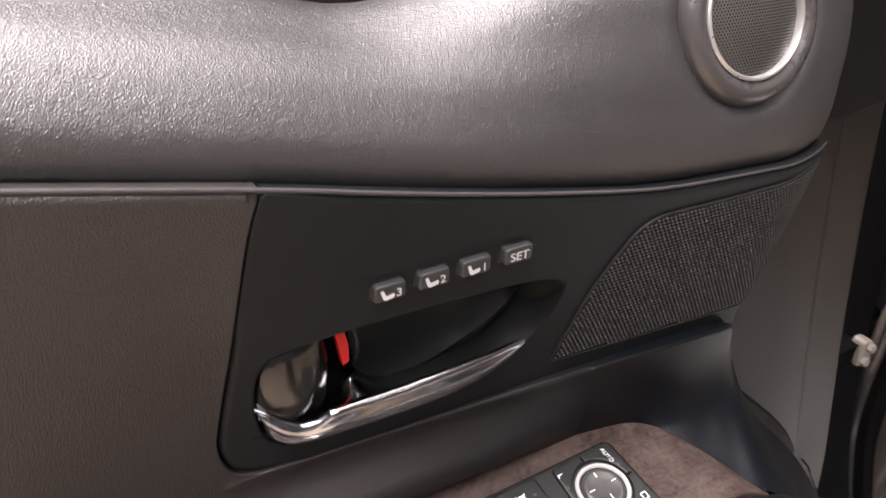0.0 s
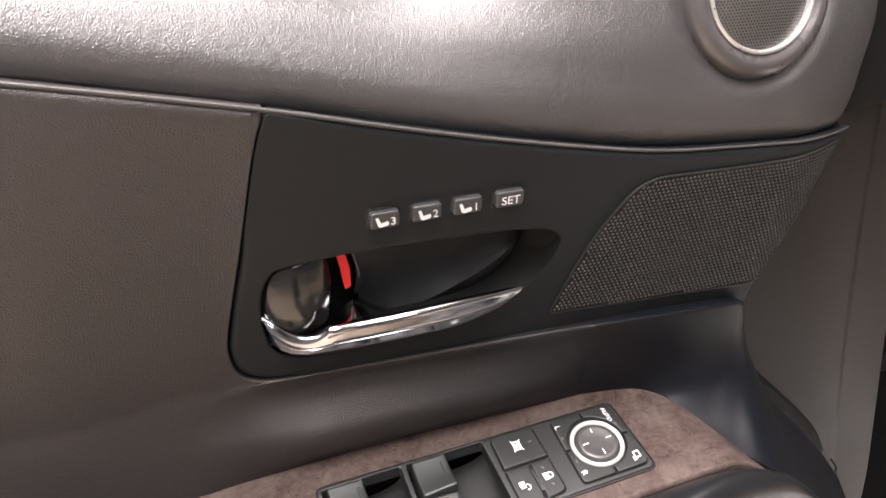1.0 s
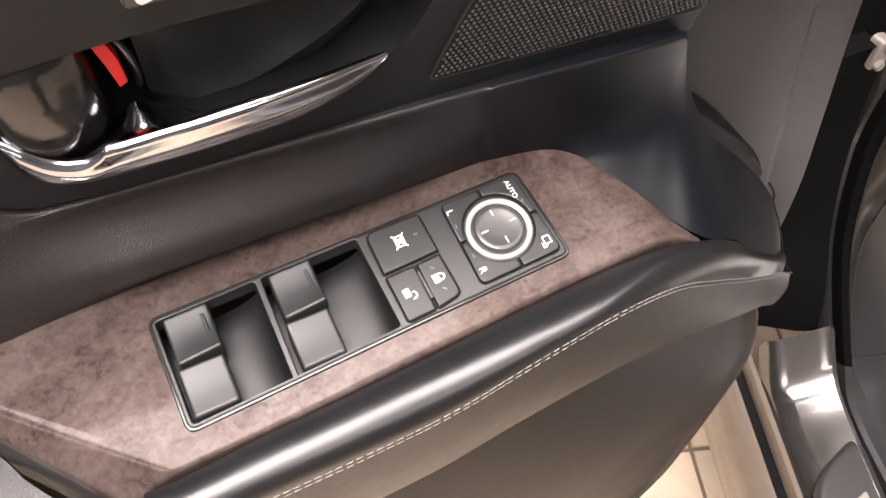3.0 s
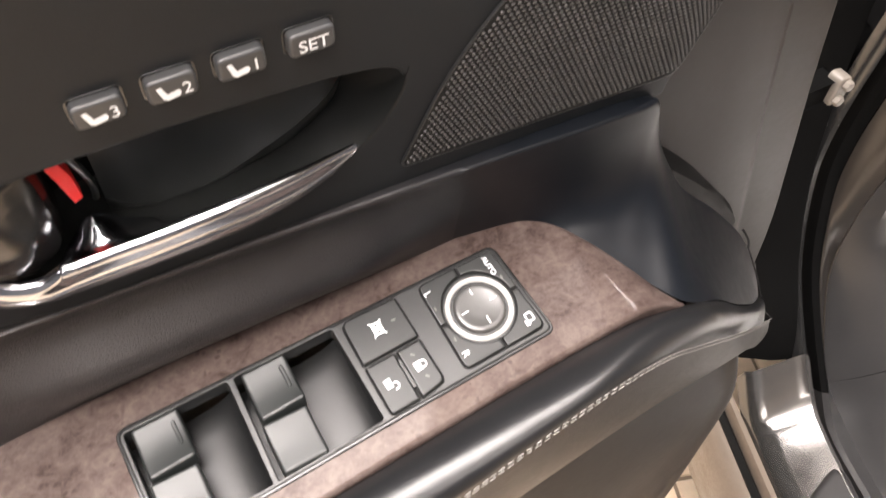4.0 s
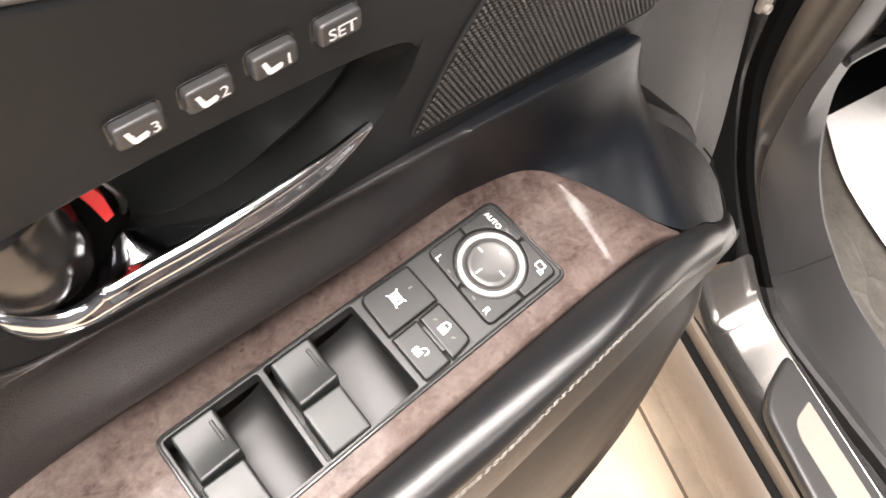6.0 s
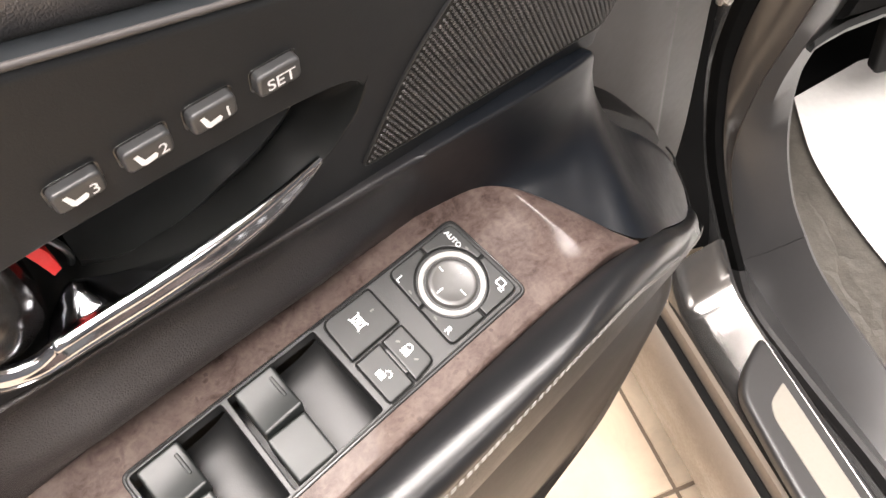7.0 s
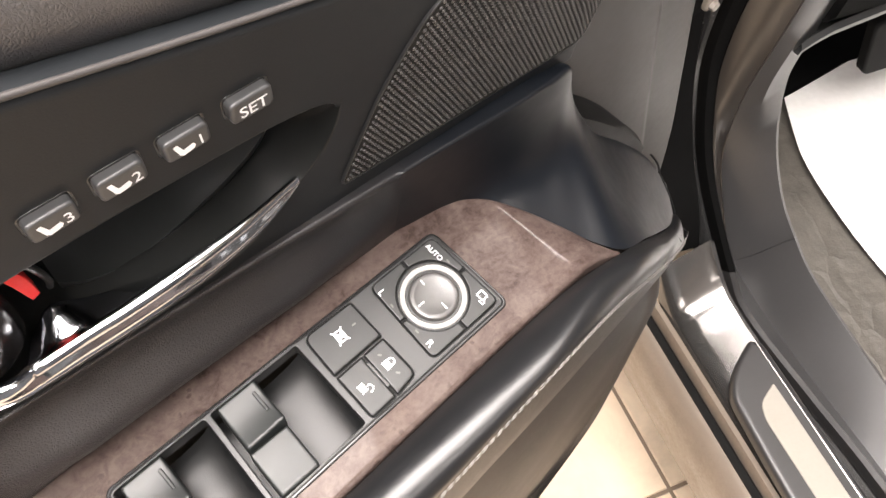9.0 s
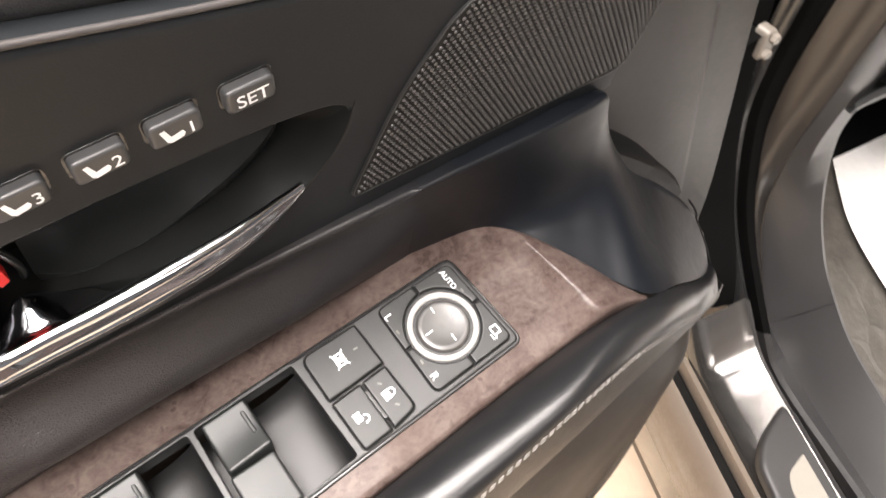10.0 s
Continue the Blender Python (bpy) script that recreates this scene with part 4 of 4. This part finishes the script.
def build_shell():
    front = [(290, 262), (292, 200), (298, 140), (306, 70), (322, -35), (336, -110), (350, -195), (352, -300), (340, -420), (318, -540), (270, -640)]
    f = spline(front, 4)
    rows = []
    for u, w in f:
        rows.append([P(-420, -50, w)] + [P(u - 300 + 300 * t, -50, w) for t in (0.2, 0.4, 0.6, 0.75)] + [P(u - 44, -50, w), P(u - 40, -51, w), P(u - 37, -53.5, w), P(u - 34, -54, w), P(u - 5, -53, w), P(u - 1, -55, w), P(u, -60, w), P(u - 2, -110, w), P(u + 4, -122, w), P(u - 30, -150, w), P(-420, -170, w)])
    part("door_shell", loft(rows), M_PAINT, door, "grey-brown metallic painted door shell")
    # hinge fixing beyond the front edge
    bm = plate(rounded([(440, -150), (456, -146), (455, -124), (442, -122)], 5), lambda a, b, h: P(a, -108 + h, b), 2.5, 12, 0)
    bracket = part("hinge_bracket", bm, M_HINGE, door, "small pale metal hinge bracket with bolts")
    for u, w in ((446, -143), (450, -130)):
        m = Matrix.Translation(P(u, -108, w)) @ Matrix(((1, 0, 0, 0), (0, 0, -1, 0), (0, 1, 0, 0), (0, 0, 0, 1)))
        part("bolt", lathe([(0.0045, -0.001), (0.0045, 0.003), (0.004, 0.0042), (0.002, 0.0046), (0.0001, 0.0046)], m, 6), M_HINGE, bracket)
    part("hinge_arm", block(P(330, -128, -148), P(446, -114, -128), 0.002), M_DARK, bracket)
    sail = [(206, 150), (214, 147), (262, 152), (292, 158), (292, 300), (150, 300), (190, 210)]
    part("mirror_cover", plate(sail, lambda a, b, h: P(a, -30 + h, b), 3, 18, 0), M_RUBBER, door, "black plastic mirror corner cover")
    part("window_sill", loft([[P(u, -70, 262), P(u, -75, 268), P(u, -90, 268), P(u, -100, 240)] for u in (-400, -200, 0, 200, 290)]), M_RUBBER, door)


build_insert()
build_edge()
build_panel()
build_flare()
build_wood()
build_armrest()
build_pad()
build_grille()
build_tweeter()
build_handle()
build_memory()
build_switches()
build_shell()

# ---------------------------------------------------------------- the car beside the door
AX, AY = -0.15, 0.9887
car = new("car")
car.matrix_world = pose(0, 0, 0)
tagged(car, "grey-brown car body with bare sill and grey plastic sill trim", "car")


def C(x, s, z):
    """x: how far across, where the car's line passes y = 0.45; s: along it; z: height."""
    px, py = x, 0.45
    base = px * AX + py * AY
    return Vector((px + AX * (s - base), py + AY * (s - base), z))


def strip(name, edges, mat, label="", n=4, lip=0.0):
    """A band of the body between smooth edges, each given as (x, [(s, z) ...])."""
    rows = []
    for x, pts in edges:
        rows.append([C(x if len(p) == 2 else p[2], p[0], p[1]) for p in spline(pts, n)])
    return part(name, loft(rows), mat, car, label)


def build_car():
    long = [(-0.9, 0.0), (-0.3, 0.0), (0.0, 0.0), (0.2, 0.0), (0.35, 0.0), (0.45, 0.0), (0.55, 0.0), (0.8, 0.0), (1.2, 0.0)]

    def straight(z):
        return [(s, z) for s, _ in long]

    strip("rocker_panel", [(0.46, straight(0.17)), (0.42, straight(0.20)), (0.396, straight(0.30)), (0.3895, straight(0.335)), (0.389, straight(0.352)), (0.391, straight(0.37)), (0.396, straight(0.384)), (0.402, straight(0.388)), (0.404, straight(0.38))], M_SILL, "lower body rocker in grey-brown paint")
    strip("sill_seal", [(0.400, straight(0.37)), (0.402, straight(0.391)), (0.407, straight(0.396)), (0.411, straight(0.392)), (0.412, straight(0.37))], M_RUBBER, "black rubber seal")
    strip("sill_flange", [(0.411, straight(0.392)), (0.412, straight(0.412)), (0.416, straight(0.416)), (0.4195, straight(0.408))], M_SILL, "thin painted flange")
    low = [(-0.9, 0.0), (-0.2, 0.0), (0.2, 0.0), (0.38, 0.0), (0.42, 0.0015), (0.437, 0.0045), (0.452, 0.0125), (0.47, 0.026), (0.488, 0.041)]

    def foot(z, ds):
        return [(s + (ds if i > 3 else 0), z + h) for i, (s, h) in enumerate(low)]

    def tall(z, ds):
        return [(s + ds, z + h) for s, h in [(0.495, 0.03), (0.515, 0.075), (0.56, 0.14), (0.60, 0.24), (0.62, 0.40), (0.62, 0.60), (0.60, 0.9)]]

    strip("sill_jamb", [(0.417, foot(0.398, 0.012)), (0.42, foot(0.418, 0.008)), (0.425, foot(0.4235, 0.004)), (0.438, foot(0.429, 0.004)), (0.452, foot(0.435, 0.004)), (0.466, foot(0.441, 0.004)), (0.478, foot(0.446, 0.004)), (0.484, foot(0.442, 0.002)), (0.488, foot(0.41, 0))], M_JAMB, "glossy metal door sill")
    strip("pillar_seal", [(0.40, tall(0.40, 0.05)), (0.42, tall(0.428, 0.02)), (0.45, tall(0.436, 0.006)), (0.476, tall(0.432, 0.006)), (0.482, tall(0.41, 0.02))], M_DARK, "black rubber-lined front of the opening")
    g1 = [(-0.9, 0.45), (0.0, 0.452), (0.19, 0.448), (0.30, 0.433), (0.417, 0.42), (0.465, 0.445), (0.557, 0.53), (0.60, 0.62), (0.61, 0.69), (0.60, 0.8), (0.57, 1.0), (0.52, 1.25)]
    g2 = [(-0.9, 0.43), (0.0, 0.43), (0.2, 0.425), (0.32, 0.415), (0.409, 0.411), (0.487, 0.421), (0.52, 0.449), (0.566, 0.525), (0.573, 0.621), (0.56, 0.719), (0.535, 0.9), (0.49, 1.2)]
    g3 = [(-0.9, 0.45), (0.0, 0.45), (0.2, 0.452), (0.36, 0.46), (0.42, 0.468), (0.46, 0.485), (0.50, 0.51), (0.54, 0.56), (0.565, 0.625), (0.565, 0.685), (0.54, 0.88), (0.50, 1.18)]
    strip("weatherstrip", [(0.479, [(s + 0.02, z - 0.02) for s, z in g1]), (0.481, [(s + 0.012, z) for s, z in g1]), (0.486, [(s + 0.005, z + 0.004) for s, z in g1]), (0.491, [(s + 0.004, z) for s, z in g1]), (0.494, [(s + 0.012, z - 0.02) for s, z in g1])], M_SEAL, "black rubber door seal")
    mid = [(0.42 * q[0] + 0.58 * p[0] - (0, 0, 0, 0, 0, 0.002, 0.005, 0.007, 0.008, 0.008, 0.008, 0.008)[i], 0.42 * q[1] + 0.58 * p[1] + 0.003 * (i > 6)) for i, (p, q) in enumerate(zip(g2, g3))]
    edges = [(0.50, [(s + 0.02, z - 0.02) for s, z in g1]), (0.501, g1), (0.506, [(s - 0.004, z + 0.004) for s, z in g1]), (0.528, g2), (0.546, mid), (0.572, g3), (0.578, [(s + 0.002, z - 0.004) for s, z in g3]), (0.582, [(s + 0.03, z - 0.04) for s, z in g3])]
    n = 6
    lower, upper = [], []
    for x, pts in edges:
        line = spline(pts, n)
        lower.append([C(x, *q) for q in line[:5 * n + 1]])
        upper.append([C(x, *q) for q in line[5 * n:]])
    for k, row in enumerate(lower):
        d = (row[-1] - row[-2]).normalized()
        row[-1] = row[-1] - d * 0.0008
        row.append(row[-1] + Vector((0.0008, 0, -0.004)))
    for k, row in enumerate(upper):
        row.insert(0, row[0] + Vector((0.0008, 0, -0.004)))
    part("sill_trim", loft(lower), M_TRIM, car, "grey plastic inner sill trim")
    split = [a.lerp(b, 0.12) + Vector((-0.001, -0.002, 0.002)) for a, b in zip(upper[2], upper[3])]
    part("pillar_gap", loft(upper[:3] + [split]), M_DARK, car, "recess behind the door seal, blackened as shade")
    swell = [[a.lerp(b, t) + Vector((-0.4, -0.8, 0.45)) * 0.011 * math.sin(math.pi * (0.12 + 0.88 * t)) for a, b in zip(split, upper[3])] for t in (0.0, 0.2, 0.4, 0.6, 0.8, 1.0)]
    part("pillar_lining", loft(swell), M_LINING, car, "grey-brown rubber lining of the pillar's edge")
    part("pillar_trim", loft([[q + Vector((0.004, 0.008, -0.008)) for q in upper[3]], [q + Vector((0.001, -0.001, 0.001)) for q in upper[3]]] + upper[4:]), M_TRIM, car, "grey plastic kick panel of the front pillar")
    # plastic cover over the sill's rear with its bright inlay
    cover = rounded([(0.332, 0.417), (0.356, 0.436), (0.384, 0.476), (0.372, 0.486), (-0.9, 0.486), (-0.9, 0.408), (0.23, 0.410)], [0.02, 0.02, 0.008, 0.008, 0.01, 0.01, 0.05])
    bm = plate([(a * 1000, b * 1000) for a, b in cover], lambda a, b, h: C(b / 1000, a / 1000, 0.4405 + h / 1000), 6, 14, 5)
    part("sill_cover", bm, M_TRIM, car, "grey plastic scuff cover on the sill")
    inlay = rounded([(0.327, 0.467), (0.312, 0.441), (0.295, 0.435), (-0.3, 0.435), (-0.3, 0.468)], [0.004, 0.01, 0.01, 0.005, 0.005])
    part("sill_inlay", plate([(a * 1000, b * 1000) for a, b in inlay], lambda a, b, h: C(b / 1000, a / 1000, 0.4405 + h / 1000), 0.8, 3, 6.2), M_INLAY, car, "pale metal scuff plate inlay")
    # jamb between hinge side and door, its shade put into the colour, front fender, wheel-house
    strip("hinge_jamb", [(0.33, [(0.80, 0.2), (0.80, 0.6), (0.78, 1.3)]), (0.42, [(0.76, 0.2), (0.76, 0.6), (0.72, 1.3)]), (0.455, [(0.70, 0.3), (0.70, 0.6), (0.66, 1.3)]), (0.476, [(0.66, 0.40), (0.655, 0.65), (0.62, 1.3)])], M_DARK, "hinge pillar of the body, coloured dark for shade")
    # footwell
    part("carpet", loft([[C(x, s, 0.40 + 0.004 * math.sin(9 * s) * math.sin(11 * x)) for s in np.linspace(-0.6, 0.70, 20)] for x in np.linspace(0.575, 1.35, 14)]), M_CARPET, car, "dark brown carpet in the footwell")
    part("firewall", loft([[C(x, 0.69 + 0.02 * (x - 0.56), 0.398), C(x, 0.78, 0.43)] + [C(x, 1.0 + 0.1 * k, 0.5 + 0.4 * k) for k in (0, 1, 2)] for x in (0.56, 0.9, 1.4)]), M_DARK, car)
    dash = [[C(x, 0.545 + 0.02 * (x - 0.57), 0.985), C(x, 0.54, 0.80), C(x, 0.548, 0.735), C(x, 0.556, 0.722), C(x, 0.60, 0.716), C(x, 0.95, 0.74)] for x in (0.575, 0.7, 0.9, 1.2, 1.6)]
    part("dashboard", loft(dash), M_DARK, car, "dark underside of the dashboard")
    part("dash_trim", loft([[C(x, 0.553, 0.722 + k), C(x, 0.549, 0.716 + k), C(x, 0.551, 0.708 + k), C(x, 0.58, 0.704 + k)] for x, k in ((0.552, -0.016), (0.566, -0.008), (0.585, -0.001), (0.66, 0.008), (0.8, 0.012), (1.2, 0.012))]), M_SWITCH, car, "grey lower edge of the dashboard")
    bm = plate(rounded([(-60, -36), (60, -36), (60, 36), (-60, 36)], 14), lambda a, b, h: C(0.828 + a / 1000, 0.625 - h / 1000 + 0.25 * b / 1000, 0.556 + b / 1000), 4, 14, 0)
    part("brake_pedal", bm, M_RUBBER, car, "black rubber brake pedal")
    part("pedal_arm", tube([C(0.845, 0.64, 0.575), C(0.848, 0.68, 0.68), C(0.85, 0.72, 0.9)], 0.009), M_DARK, car)
    m = Matrix.Translation(C(0.50, 1.42, 0.36)) @ Matrix.Rotation(math.atan2(AY, AX) - math.pi / 2, 4, "Z") @ Matrix.Rotation(math.pi / 2, 4, "Y")
    tyre = part("wheel", lathe([(0.20, 0.0), (0.23, -0.02), (0.34, -0.02), (0.36, 0.01), (0.36, 0.18), (0.34, 0.21), (0.22, 0.21), (0.2, 0.15)], m, 40), M_RUBBER, car, "black front tyre")
    m2 = Matrix.Translation(C(0.50, -1.35, 0.36)) @ Matrix.Rotation(math.atan2(AY, AX) - math.pi / 2, 4, "Z") @ Matrix.Rotation(math.pi / 2, 4, "Y")
    part("wheel", lathe([(0.20, 0.0), (0.23, -0.02), (0.34, -0.02), (0.36, 0.01), (0.36, 0.18), (0.34, 0.21), (0.22, 0.21), (0.2, 0.15)], m2, 40), M_RUBBER, car, "black rear tyre")


build_car()

# ---------------------------------------------------------------- paper mat in the footwell
EDGE = spline([(0.735, 0.20), (0.715, 0.40), (0.688, 0.527), (0.675, 0.62), (0.672, 0.697), (0.683, 0.755), (0.698, 0.809)], 4)
mat_rows = []
for x, y in EDGE:
    b = (y - 0.2) / 0.609
    mat_rows.append([Vector((x + (1.12 - x) * a, y + 0.17 * a * (x + 0.25) * b, 0.411 + 0.003 * math.sin(5 * a + 9 * b))) for a in (k / 8 for k in range(9))])
sheet = finish(loft(mat_rows), "paper_mat", M_PAPER)
tagged(sheet, "white protective paper mat lying on the footwell carpet", "paper mat")

# ---------------------------------------------------------------- the room
X0, X1, Y0, Y1 = -3.4, 3.4, -3.2, 3.4


def slab(name, lo, hi, mat, label):
    ob = finish(block(lo, hi), name, mat, smooth=False)
    return tagged(ob, label, "wall" if "wall" in name else name, kind="structure")


floor = slab("floor", (X0, Y0, -0.12), (X1, Y1, -0.004), M_GROUT, "beige ceramic tiled showroom floor with dark grout")
slab("wall_west", (X0 - 0.15, Y0, -0.12), (X0, Y1, CEILING), M_WALL, "plain grey painted showroom wall")
slab("wall_east", (X1, Y0, -0.12), (X1 + 0.15, Y1, CEILING), M_WALL, "plain grey painted showroom wall")
slab("wall_south", (X0 - 0.15, Y0 - 0.15, -0.12), (X1 + 0.15, Y0, CEILING), M_WALL, "plain grey painted showroom wall")
slab("wall_north", (X0 - 0.15, Y1, -0.12), (X1 + 0.15, Y1 + 0.15, CEILING), M_WALL, "plain grey painted showroom wall")
slab("ceiling", (X0 - 0.15, Y0 - 0.15, CEILING), (X1 + 0.15, Y1 + 0.15, CEILING + 0.12), M_CEIL, "plain white ceiling")

for x, y, sx, sy, watts in PANELS:
    lamp = new("ceiling_light")
    lamp.matrix_world = pose(x, y, CEILING)
    tagged(lamp, "flat rectangular ceiling light panel", "ceiling light", "ceiling lights")
    outline = [(-sx / 2 - 0.03, -sy / 2 - 0.03), (sx / 2 + 0.03, -sy / 2 - 0.03), (sx / 2 + 0.03, sy / 2 + 0.03), (-sx / 2 - 0.03, sy / 2 + 0.03)]
    part("frame", plate([(a * 1000, b * 1000) for a, b in outline], lambda a, b, h: Vector((a / 1000, b / 1000, -0.02 - h / 1000)), 3, 20, 0, [[(a * 1000 * 0.95, b * 1000 * 0.92) for a, b in outline]], 1, 10), M_FRAME, lamp)
    part("diffuser", block((-sx / 2, -sy / 2, -0.03), (sx / 2, sy / 2, -0.002)), M_GLOW, lamp)

# tiles
PITCH, GAP, TURN_T = 0.2145, 0.006, 9.0
tile_bm = bmesh.new()
h = (PITCH - GAP) / 2
bmesh.ops.create_cube(tile_bm, size=1.0)
for v in tile_bm.verts:
    k = 0.985 if v.co.z > 0 else 1.0
    v.co = (v.co.x * 2 * h * k, v.co.y * 2 * h * k, -0.004 if v.co.z < 0 else 0.0)
tile_me = bpy.data.meshes.new("tile")
tile_bm.to_mesh(tile_me)
tile_bm.free()
tile_me.materials.append(M_TILE)
turn = Matrix.Rotation(radians(TURN_T), 4, "Z")
origin = Vector((0.474, 0.424, 0))
far = []
near = []
for i in range(-24, 25):
    for j in range(-24, 25):
        q = origin + turn @ Vector(((i + 0.5) * PITCH, (j + 0.5) * PITCH, 0))
        if X0 < q.x < X1 and Y0 < q.y < Y1:
            d = (q - Vector((0.3, 0.4, 0))).length
            (near if d < 1.9 else far).append((d, q))
near.sort(key=lambda e: e[0])
for d, q in near[:280]:
    ob = new("tile", tile_me)
    ob.parent = floor
    ob.matrix_local = Matrix.Translation(q) @ turn
bm = bmesh.new()
for d, q in near[280:] + far:
    n0 = len(bm.verts)
    bm.from_mesh(tile_me)
    bm.verts.ensure_lookup_table()
    for v in bm.verts[n0:]:
        v.co = q + turn @ v.co
me = bpy.data.meshes.new("far_tiles")
bm.to_mesh(me)
bm.free()
me.materials.append(M_TILE)
ob = new("far_tiles", me)
ob.parent = floor
tagged(ob, kind="stuff")
